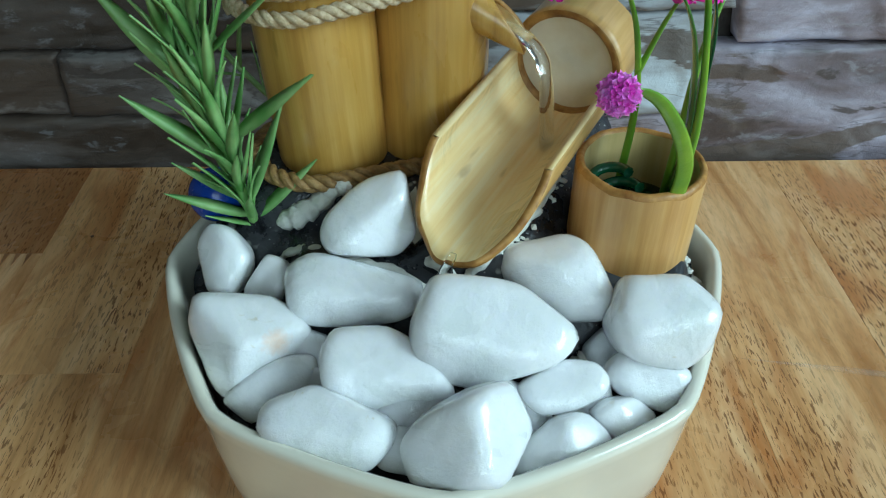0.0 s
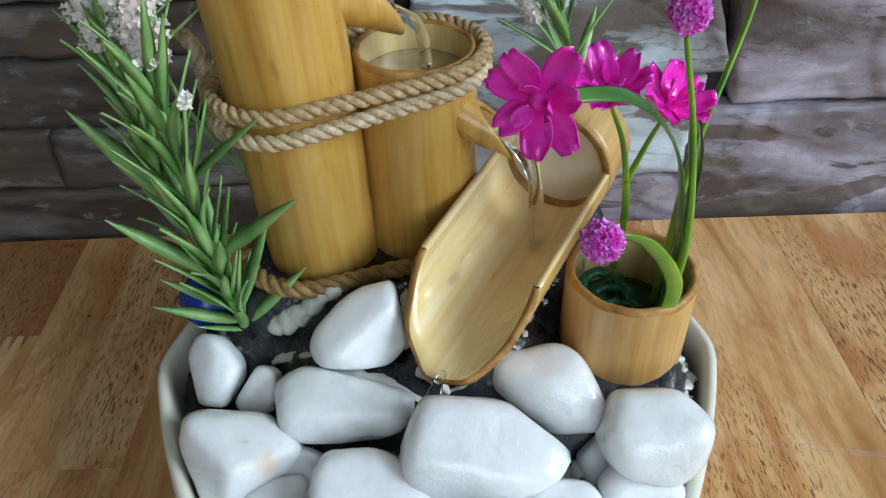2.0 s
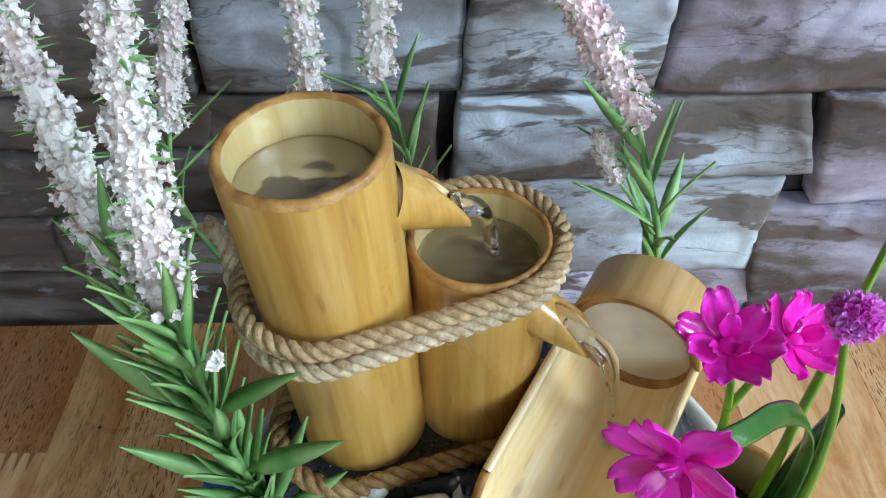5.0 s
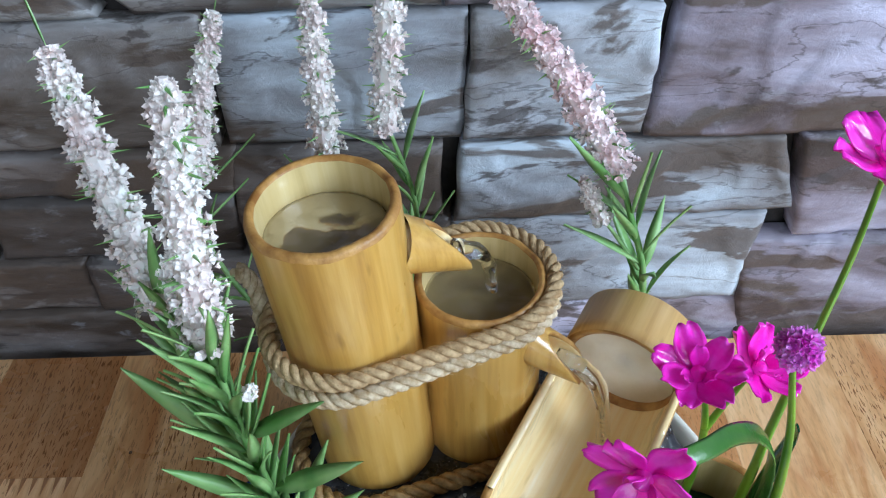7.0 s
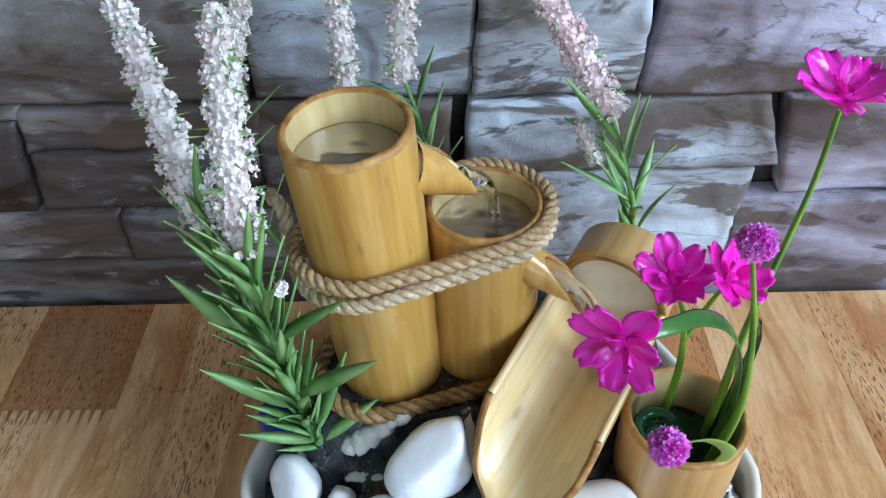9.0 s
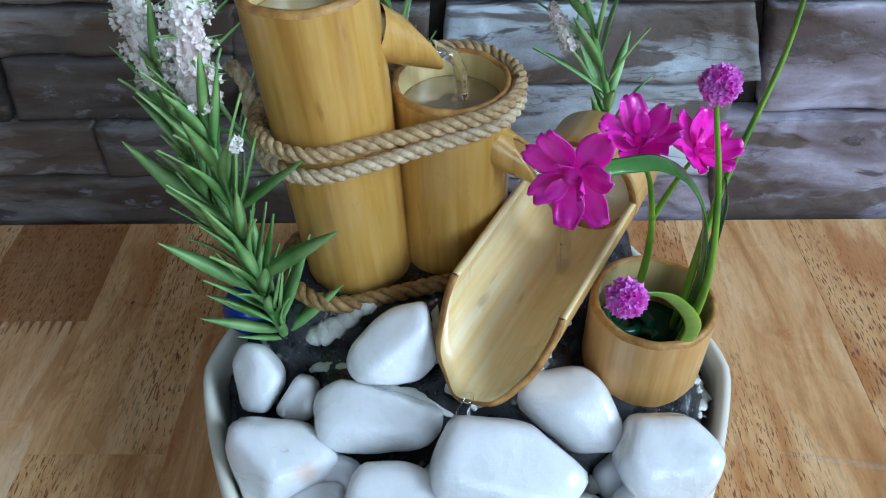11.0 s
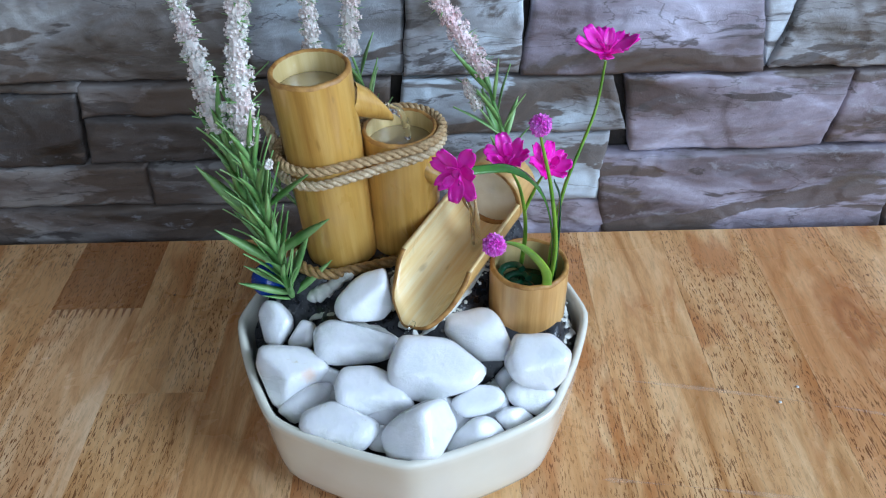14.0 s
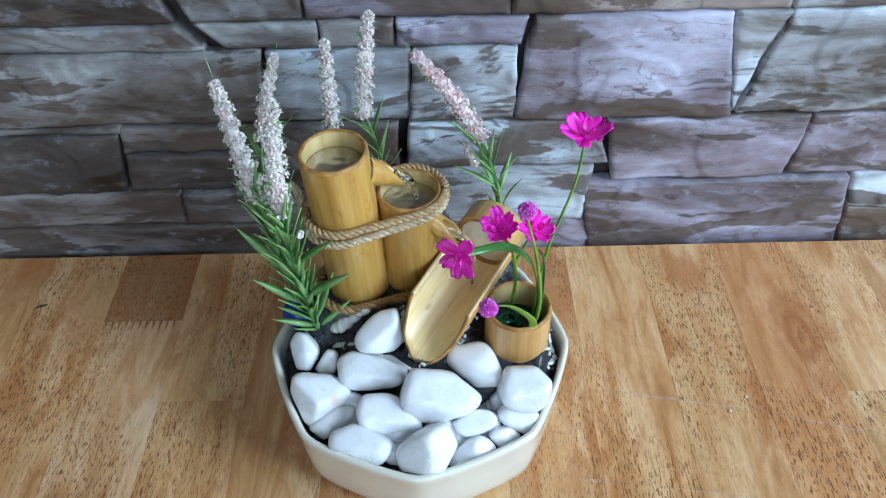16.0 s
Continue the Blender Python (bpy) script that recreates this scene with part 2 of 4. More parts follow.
ROPE_WET = simple("jute_rope_damp", (0.20, 0.105, 0.03), (0.48, 0.29, 0.11), 420, 0.35, 0.0012, 1900)
BASE = speckled_base()
QUARTZ = quartz()
QUARTZ_FLECK = quartz("white_quartz_with_fleck", (0.0110, -0.0005, 0.0095))
GLUE = simple("white_glue", (0.64, 0.64, 0.58), (0.80, 0.79, 0.73), 160, 0.5, 0.001, 800)
LEAF = petal_mat("plastic_leaf_green", (0.14, 0.33, 0.085), (0.33, 0.54, 0.20), 70, 0.42)
LEAF_BLADE = petal_mat("plastic_blade_green", (0.09, 0.25, 0.02), (0.26, 0.47, 0.04), 45, 0.28)
LEAF_STRAP = petal_mat("plastic_strap_green", (0.025, 0.11, 0.018), (0.08, 0.23, 0.04), 45, 0.25)
LEAF_DARK = petal_mat("plastic_dark_green", (0.005, 0.05, 0.022), (0.015, 0.11, 0.05), 60, 0.16)
MAGENTA = petal_mat("magenta_petal", (0.95, 0.012, 0.50), (0.98, 0.06, 0.64), 120, 0.14)
VIOLET = petal_mat("violet_pompon", (0.92, 0.06, 0.70), (0.97, 0.34, 0.92), 300, 0.4)
SPIKE_PINK = petal_mat("pale_pink_floret", (0.86, 0.64, 0.64), (0.90, 0.80, 0.78), 90, 0.6)
SPIKE = petal_mat("white_pink_floret", (0.86, 0.73, 0.69), (0.92, 0.88, 0.82), 90, 0.6)
BLUE = simple("blue_plastic", (0.004, 0.035, 0.28), (0.008, 0.06, 0.40), 40, 0.15, 0.0001, 300)
WATER = water_mat("clear_water", (0.94, 0.95, 0.95), 1.0)
MURKY = water_mat("murky_water", (0.27, 0.205, 0.10), 0.3)

# ---- mesh helpers ----


def mesh_of(name, verts, faces, mats, slots=None, smooth=True):
    me = bpy.data.meshes.new(name)
    me.from_pydata([tuple(v) for v in verts], [], faces)
    for m in mats if isinstance(mats, (list, tuple)) else [mats]:
        me.materials.append(m)
    me.polygons.foreach_set("use_smooth", [smooth] * len(faces))
    if slots:
        me.polygons.foreach_set("material_index", slots)
    me.update()
    return me


def part(name, me, parent, label="", m=None):
    ob = new(name, me)
    ob.parent = parent
    if m is not None:
        ob.matrix_local = m
    if label:
        tagged(ob, label)
    return ob


def thing(name, x, y, z, label, category, group="", kind=""):
    ob = new(name)
    ob.empty_display_size = 0.01
    ob.location = (x, y, z)
    ob.matrix_world = Matrix.Translation((x, y, z))
    return tagged(ob, label, category, group, kind)


class Geo:
    """Vertices and faces that grow piece by piece."""

    def __init__(self):
        self.v, self.f, self.s = [], [], []

    def add(self, verts, faces, slot=0):
        o = len(self.v)
        self.v += [Vector(v) for v in verts]
        self.f += [tuple(i + o for i in f) for f in faces]
        self.s += [slot] * len(faces)

    def grid(self, rows, slot=0, wrap=False, flip=False):
        n = len(rows[0])
        faces = []
        for i in range(len(rows) - 1):
            for j in range(n if wrap else n - 1):
                k = (j + 1) % n
                q = (i * n + j, i * n + k, (i + 1) * n + k, (i + 1) * n + j)
                faces.append(q[::-1] if flip else q)
        self.add([p for r in rows for p in r], faces, slot)

    def mesh(self, name, mats, smooth=True):
        me = mesh_of(name, self.v, self.f, mats, self.s, smooth)
        return me


def merged(me, dist=1e-5):
    bm = bmesh.new()
    bm.from_mesh(me)
    bmesh.ops.remove_doubles(bm, verts=bm.verts, dist=dist)
    bmesh.ops.recalc_face_normals(bm, faces=bm.faces)
    bm.to_mesh(me)
    bm.free()
    return me


def smooth_path(points, n):
    """n + 1 points of a Catmull-Rom line through the given ones."""
    pts = [Vector(p) for p in points]
    pts = [2 * pts[0] - pts[1]] + pts + [2 * pts[-1] - pts[-2]]
    out = []
    for k in range(n + 1):
        u = k / n * (len(pts) - 3)
        i = min(int(u), len(pts) - 4)
        u -= i
        a, b, c, d = pts[i:i + 4]
        out.append(0.5 * (2 * b + (c - a) * u + (2 * a - 5 * b + 4 * c - d) * u * u + (3 * b - a - 3 * c + d) * u ** 3))
    return out


def frames_along(path, closed=False):
    out, prev = [], None
    n = len(path)
    for i, p in enumerate(path):
        t = (path[(i + 1) % n] - path[i - 1]) if closed or 0 < i < n - 1 else (path[min(i + 1, n - 1)] - path[max(i - 1, 0)])
        t.normalize()
        if prev is None:
            side = t.cross(Vector((0, 0, 1)))
            if side.length < 0.1:
                side = t.cross(Vector((1, 0, 0)))
        else:
            side = prev - t * prev.dot(t)
        side.normalize()
        prev = side
        out.append((p, t, side, t.cross(side)))
    return out


def sweep(geo, path, radius, sides=8, slot=0, flat=1.0, caps=True, closed=False):
    rows = []
    fr = frames_along(path, closed)
    for i, (p, t, a, b) in enumerate(fr):
        r = radius(i / max(1, len(path) - 1)) if callable(radius) else radius
        rows.append([p + r * (math.cos(2 * math.pi * k / sides) * a + flat * math.sin(2 * math.pi * k / sides) * b) for k in range(sides)])
    if closed:
        rows.append(rows[0])
    geo.grid(rows, slot, wrap=True)
    if caps and not closed:
        for r in (rows[0][::-1], rows[-1]):
            geo.add(r, [tuple(range(sides))], slot)


def lathe(geo, profile, sides, slot=0, shape=None):
    """Turns (radius, height) points round the z axis; shape(angle) scales the radius."""
    rows = []
    for r, z in profile:
        rows.append([(r * (shape(2 * math.pi * k / sides) if shape else 1) * math.cos(2 * math.pi * k / sides), r * (shape(2 * math.pi * k / sides) if shape else 1) * math.sin(2 * math.pi * k / sides), z) for k in range(sides)])
    geo.grid(rows, slot, wrap=True)


# ---- room ----


def slab(name, x0, x1, y0, y1, z0, z1, mat, label, category, kind="structure"):
    v = [(x, y, z) for z in (z0, z1) for y in (y0, y1) for x in (x0, x1)]
    f = [(0, 2, 3, 1), (4, 5, 7, 6), (0, 1, 5, 4), (2, 6, 7, 3), (0, 4, 6, 2), (1, 3, 7, 5)]
    return tagged(new(name, mesh_of(name, v, f, mat, smooth=False)), label, category, kind=kind)


def wall_with_opening(name, along, at, a0, a1, z0, z1, o0, o1, p0, p1, label):
    """A wall 0.1 m thick with one rectangular opening from o0 to o1 and p0 to p1."""
    g = Geo()
    for u0, u1, w0, w1 in ((a0, o0, z0, z1), (o1, a1, z0, z1), (o0, o1, z0, p0), (o0, o1, p1, z1)):
        q = [(u, d, w) for w in (w0, w1) for d in (at, at + 0.1) for u in (u0, u1)]
        if along == "y":
            q = [(d, u, w) for u, d, w in q]
        g.add(q, [(0, 2, 3, 1), (4, 5, 7, 6), (0, 1, 5, 4), (2, 6, 7, 3), (0, 4, 6, 2), (1, 3, 7, 5)])
    return tagged(new(name, g.mesh(name, PLASTER, False)), label, "wall", kind="structure")


WALL_Y = 0.142
slab("floor", -1.6, 1.6, -2.1, WALL_Y + 0.12, -0.80, -0.75, CONCRETE, "plain grey floor under the table", "floor")
slab("ceiling", -1.6, 1.6, -2.1, WALL_Y + 0.12, 1.75, 1.8, PLASTER, "plain white ceiling of the room", "ceiling")
slab("wall_west", -1.7, -1.6, -2.1, WALL_Y + 0.12, -0.8, 1.8, PLASTER, "plain white plaster side wall", "wall")
wall_with_opening("wall_east", "y", 1.6, -2.1, WALL_Y + 0.12, -0.8, 1.8, -1.15, -0.20, 0.58, 1.46, "plain white plaster wall with a window opening")
wall_with_opening("wall_south", "x", -2.1, -1.6, 1.6, -0.8, 1.8, -0.2, 0.9, 0.45, 1.45, "plain white plaster wall with a window opening")
wall = slab("wall_north", -1.6, 1.6, WALL_Y + 0.012, WALL_Y + 0.12, -0.8, 1.8, MORTAR, "wall clad in split grey-brown slate stones with dark joints", "wall")

# ---- table ----
TABLE_BACK = 0.1335
table = thing("table", 0.0, -0.2, 0.0, "varnished rubberwood table with a laminated plank top", "table")


def plank_mesh(w, length, h=0.022):
    """A board with slightly eased long edges, its top at z = 0 and its near end at y = 0."""
    e = 0.00010
    prof = [(e * 0.4, -h), (e * 0.4, -e), (e, 0), (w - e, 0), (w - e * 0.4, -e), (w - e * 0.4, -h)]
    v = [(x, y, z) for y in (0, length) for x, z in prof]
    n = len(prof)
    f = [(i, i + n, (i + 1) % n + n, (i + 1) % n) for i in range(n)] + [tuple(range(n)), tuple(range(2 * n - 1, n - 1, -1))]
    return mesh_of("plank", v, [q[::-1] for q in f], WOOD, smooth=False)


rng = random.Random(11)
edges = [-0.648, -0.590, -0.531, -0.472, -0.413, -0.354, -0.295, -0.236, -0.177, -0.118, -0.060, -0.001, 0.058, 0.117, 0.176, 0.235, 0.291, 0.346, 0.404, 0.462, 0.520, 0.578, 0.636]
for i, (x0, x1) in enumerate(zip(edges, edges[1:])):
    y = TABLE_BACK
    first = 0.069 if i == 7 else 0.35 if i == 15 else rng.uniform(0.12, 0.4)
    while y > -0.75:
        y0 = max(-0.75, y - first)
        board = part("plank", plank_mesh(x1 - x0, y - y0), table, m=Matrix.Translation((x0, y0 + 0.2, 0)))
        k = rng.uniform(0.86, 1.08)
        board.color = (k, k * rng.uniform(0.95, 1.0), k * rng.uniform(0.9, 0.98), 1)
        if i == 7 and y == TABLE_BACK:
            board.color = (0.62, 0.45, 0.35, 1)
        elif i in (5, 6):
            board.color = (0.96, 0.85, 0.75, 1)
        elif i == 8:
            board.color = (1.00, 0.94, 0.87, 1)
        elif i in (9, 10):
            board.color = (0.93, 0.85, 0.77, 1)
        elif i in (12, 13, 14):
            board.color = (k * 0.91, k * 0.84, k * 0.77, 1)
        elif i == 15:
            board.color = (0.84, 0.66, 0.54, 1)
            if y == TABLE_BACK:
                board.data.materials[0] = WOOD_KNOT
        y, first = y0, rng.uniform(0.3, 0.6)
# comb of a finger joint where the dark board meets the pale one, and small scars in the varnish
DARKWOOD = simple("dark_wood_scar", (0.05, 0.02, 0.008), (0.14, 0.06, 0.02), 400, 0.5, 0.0002)
for k in range(11):
    x, y = -0.2335 + 0.0051 * k, 0.0645
    part("joint_tooth", mesh_of("joint_tooth", [(x - 0.0011, y, -0.001), (x + 0.0011, y, -0.001), (x, y - 0.0085, -0.001), (x - 0.0011, y, 0.00025), (x + 0.0011, y, 0.00025), (x, y - 0.0085, 0.00025)], [(0, 2, 1), (3, 4, 5), (0, 1, 4, 3), (1, 2, 5, 4), (2, 0, 3, 5)], WOOD_RED, smooth=False), table, m=Matrix.Translation((0, 0.2, 0)))
for pts, r in (([(-0.2935, 0.0785, 0), (-0.2905, 0.0815, 0), (-0.2870, 0.0822, 0), (-0.2845, 0.0832, 0)], 0.0009), ([(-0.1592, 0.0762, 0), (-0.1585, 0.0764, 0), (-0.1577, 0.0760, 0)], 0.0006)):
    g = Geo()
    sweep(g, smooth_path([Vector(q) + Vector((0, 0.2, 0)) for q in pts], 10), lambda u: r * (0.5 + math.sin(math.pi * u)), 6, 0, 0.3)
    part("scar", g.mesh("scar", DARKWOOD), table, "dark scar in the varnish")
FILM = simple("clear_film_crease", (0.75, 0.72, 0.66), (0.85, 0.83, 0.78), 80, 0.2, 0.0001)
FILM.node_tree.nodes["Principled BSDF"].inputs["Alpha"].default_value = 0.05
for pts in (((0.118, -0.004), (0.176, -0.0142), (0.2226, -0.0237), (0.264, -0.0338), (0.330, -0.052)), ((0.100, -0.0708), (0.1135, -0.072), (0.1611, -0.0784), (0.22, -0.088))):
    g = Geo()
    sweep(g, smooth_path([(x, y + 0.2, 0.0002) for x, y in pts], 24), lambda u: 0.0016 * (0.6 + 0.5 * math.sin(9 * u)) * min(1, 5 * u + 0.1, 5 * (1 - u) + 0.1), 6, 0, 0.12)
    part("film_crease", g.mesh("film_crease", FILM), table, "faint crease of clear protective film")
for lx in (-0.63, 0.60):
    for ly in (-0.70, 0.07):
        g = Geo()
        sweep(g, [Vector((lx, ly + 0.2, -0.748)), Vector((lx, ly + 0.2, -0.021))], 0.03, 4)
        part("leg", g.mesh("leg", WOOD, False), table, "square wooden table leg")

# ---- cladding stones ----


def stone_mesh(x0, x1, z0, z1, sl, sr, seed, step_mm):
    """A split-faced stone: its top edge is shifted by sl and sr against its foot; front face in layers and chips, about 10 mm deep."""
    nx, nz = max(8, int((x1 - x0) / step_mm)), max(6, int((z1 - z0) / step_mm))
    o = Vector((seed * 3.7, seed * 1.3, seed * 0.7))
    w, h = x1 - x0, z1 - z0
    lean = math.sin(seed * 5.1) * 0.0011

    def point(u, t, front):
        ragged = 0.0016 * noise.noise(Vector((u * w * 60, t * h * 60, 5)) + o)
        x = x0 + w * u + (sl * (1 - u) + sr * u) * (t - 0.5) + (ragged if u in (0, 1) else 0)
        z = z0 + h * t + (0.0013 * noise.noise(Vector((x * 45, seed, t * 3))) if t in (0, 1) else 0)
        if not front:
            return Vector((x, 0.014, z))
        q = Vector((x * 26, z * 42, 0)) + o
        d = noise.noise(q * 0.55) * 0.0007
        step = noise.noise(q * 0.8 + Vector((9, 2, 0)))
        k = step * 2.4 - math.floor(step * 2.4)
        d += (math.floor(step * 2.4) + max(0.0, min(1.0, (k - 0.84) / 0.16))) / 2.4 * 0.0032
        d += 0.0005 * noise.noise(q * 3.1) + 0.00025 * noise.noise(q * 8.0)
        edge = min(u * w, (1 - u) * w, t * h, (1 - t) * h) / 0.0024
        d -= 0.0012 * max(0.0, 1 - edge)
        return Vector((x, -d - lean * (t - 0.5) * 2, z))

    rows = [[point(i / nx, j / nz, True) for i in range(nx + 1)] for j in range(nz + 1)]
    g = Geo()
    g.grid(rows, 0)
    rim = rows[0] + [r[-1] for r in rows[1:]] + rows[-1][-2::-1] + [r[0] for r in rows[-2:0:-1]]
    back = [Vector((p.x, 0.0135, p.z)) for p in rim]
    g.grid([rim, back], 0, wrap=True, flip=True)
    me = merged(g.mesh("stone", STONE))
    return me


stone_seed = [0]
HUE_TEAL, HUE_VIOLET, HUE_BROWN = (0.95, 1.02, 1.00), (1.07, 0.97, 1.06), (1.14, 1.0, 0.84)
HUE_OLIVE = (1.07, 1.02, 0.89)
fill = random.Random(5)


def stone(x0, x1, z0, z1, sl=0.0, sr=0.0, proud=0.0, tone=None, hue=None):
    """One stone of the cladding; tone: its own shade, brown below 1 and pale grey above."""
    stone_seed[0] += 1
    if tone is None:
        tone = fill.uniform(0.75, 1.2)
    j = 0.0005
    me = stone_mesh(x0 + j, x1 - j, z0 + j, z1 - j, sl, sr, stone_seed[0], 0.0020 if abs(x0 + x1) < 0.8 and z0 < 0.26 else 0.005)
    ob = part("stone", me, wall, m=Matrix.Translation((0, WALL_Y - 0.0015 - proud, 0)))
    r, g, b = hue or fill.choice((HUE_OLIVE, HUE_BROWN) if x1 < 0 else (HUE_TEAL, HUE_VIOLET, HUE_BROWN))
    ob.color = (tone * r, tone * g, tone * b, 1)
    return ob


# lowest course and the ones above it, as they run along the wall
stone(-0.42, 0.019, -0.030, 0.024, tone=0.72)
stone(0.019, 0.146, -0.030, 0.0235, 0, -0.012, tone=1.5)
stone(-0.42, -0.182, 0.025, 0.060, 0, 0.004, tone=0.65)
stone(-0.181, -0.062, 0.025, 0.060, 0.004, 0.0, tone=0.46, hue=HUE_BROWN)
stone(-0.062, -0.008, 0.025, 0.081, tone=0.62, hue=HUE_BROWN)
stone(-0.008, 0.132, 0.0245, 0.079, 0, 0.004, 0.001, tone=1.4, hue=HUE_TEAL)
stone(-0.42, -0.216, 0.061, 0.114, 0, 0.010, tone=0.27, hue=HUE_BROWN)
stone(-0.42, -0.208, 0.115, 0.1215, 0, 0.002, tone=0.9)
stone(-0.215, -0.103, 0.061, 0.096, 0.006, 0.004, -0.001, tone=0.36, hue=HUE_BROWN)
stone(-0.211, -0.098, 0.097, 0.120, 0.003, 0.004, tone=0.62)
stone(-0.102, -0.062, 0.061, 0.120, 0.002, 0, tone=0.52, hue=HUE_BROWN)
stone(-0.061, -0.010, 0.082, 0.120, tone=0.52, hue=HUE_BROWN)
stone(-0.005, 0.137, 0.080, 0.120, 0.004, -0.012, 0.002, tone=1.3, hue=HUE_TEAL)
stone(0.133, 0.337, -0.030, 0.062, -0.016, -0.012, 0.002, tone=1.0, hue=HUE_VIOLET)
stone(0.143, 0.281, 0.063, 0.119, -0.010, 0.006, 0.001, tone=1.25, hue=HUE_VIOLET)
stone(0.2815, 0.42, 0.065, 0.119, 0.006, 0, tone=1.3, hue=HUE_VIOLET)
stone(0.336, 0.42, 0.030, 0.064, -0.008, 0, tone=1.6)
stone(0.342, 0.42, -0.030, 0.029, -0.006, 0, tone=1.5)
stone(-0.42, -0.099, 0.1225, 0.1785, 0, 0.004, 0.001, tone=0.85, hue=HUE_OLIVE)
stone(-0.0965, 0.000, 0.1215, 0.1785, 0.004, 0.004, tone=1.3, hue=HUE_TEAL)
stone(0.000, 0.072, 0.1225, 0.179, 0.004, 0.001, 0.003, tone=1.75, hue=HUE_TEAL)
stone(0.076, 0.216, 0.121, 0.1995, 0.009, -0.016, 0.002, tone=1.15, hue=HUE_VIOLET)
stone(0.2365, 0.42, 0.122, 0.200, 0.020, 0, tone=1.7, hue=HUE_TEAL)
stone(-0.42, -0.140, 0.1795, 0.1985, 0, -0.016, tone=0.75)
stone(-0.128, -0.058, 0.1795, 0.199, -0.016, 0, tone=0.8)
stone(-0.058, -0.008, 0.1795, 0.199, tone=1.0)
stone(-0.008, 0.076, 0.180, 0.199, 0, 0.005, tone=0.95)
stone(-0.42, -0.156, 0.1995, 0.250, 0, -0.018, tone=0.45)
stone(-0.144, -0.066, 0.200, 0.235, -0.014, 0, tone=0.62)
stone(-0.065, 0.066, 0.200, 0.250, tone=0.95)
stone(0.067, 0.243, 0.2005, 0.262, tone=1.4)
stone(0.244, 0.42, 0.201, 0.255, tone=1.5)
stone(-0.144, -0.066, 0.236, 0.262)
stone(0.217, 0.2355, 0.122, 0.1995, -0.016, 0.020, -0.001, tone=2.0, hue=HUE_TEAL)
# plain continuation of the same courses past them
for z0, z1, a, b in ((-0.03, 0.06, -0.9, -0.421), (0.061, 0.12, -0.9, -0.421), (0.121, 0.18, -0.9, -0.421), (0.181, 0.25, -0.9, -0.421), (-0.03, 0.062, 0.421, 0.9), (0.063, 0.12, 0.421, 0.9), (0.121, 0.2, 0.421, 0.9), (0.201, 0.255, 0.421, 0.9), (0.264, 0.32, -0.9, 0.9), (0.321, 0.38, -0.9, 0.9), (0.381, 0.45, -0.9, 0.9)):
    x = a
    while x < b - 0.02:
        w = min(fill.uniform(0.1, 0.24), b - x)
        stone(x, x + w, z0, z1)
        x += w + 0.001

for x, y, r in ((0.2220, -0.0131, 0.0008), (0.2083, -0.0238, 0.0009)):
    crumb = thing("crumb", x, y, r * 0.6, "tiny white foam crumb on the table", "crumb", "crumbs on the table")
    g = Geo()
    lathe(g, [(r * math.sin(math.pi * k / 6) * (1 + 0.3 * math.sin(k * 2.1)) + 0.00005, -0.6 * r * math.cos(math.pi * k / 6)) for k in range(7)], 9)
    part("crumb_body", g.mesh("crumb_body", GLUE), crumb)

# ---- bowl ----
BX, BY, RIM = 0.004, -0.005, 0.056


def octagon(a, soft=0.30):
    d = a % (math.pi / 4) - math.pi / 8
    corner = math.cos(math.pi / 8) / math.cos(max(0.0, math.pi / 8 - math.sqrt((math.pi / 8 - abs(d)) ** 2 + 0.0025)))
    return 1.006 * ((1 - soft) * corner + soft * 0.965)


bowl = thing("bowl", BX, BY, 0.0, "ivory glazed ceramic octagonal bowl on the table", "bowl")
g = Geo()
outer = [(0.001, 0.004), (0.072, 0.004), (0.077, 0.0), (0.082, 0.0), (0.0867, 0.0015), (0.0898, 0.0050), (0.0915, 0.010), (0.0927, 0.018), (0.0939, 0.034), (0.0948, 0.049), (0.0956, 0.0535), (0.0953, 0.0555), (0.0942, 0.0565), (0.0925, 0.0563), (0.0912, 0.0548), (0.0904, 0.051), (0.0890, 0.035), (0.0860, 0.016), (0.078, 0.009), (0.001, 0.008)]
lathe(g, outer, 96, 0, octagon)
part("bowl_body", merged(g.mesh("bowl_body", CERAMIC)), bowl)

# ---- black base inside the bowl ----
AX = Vector((0.52, 0.854, 0.0)).normalized()
TROUGH0 = Vector((0.0107, -0.0225, 0.097))


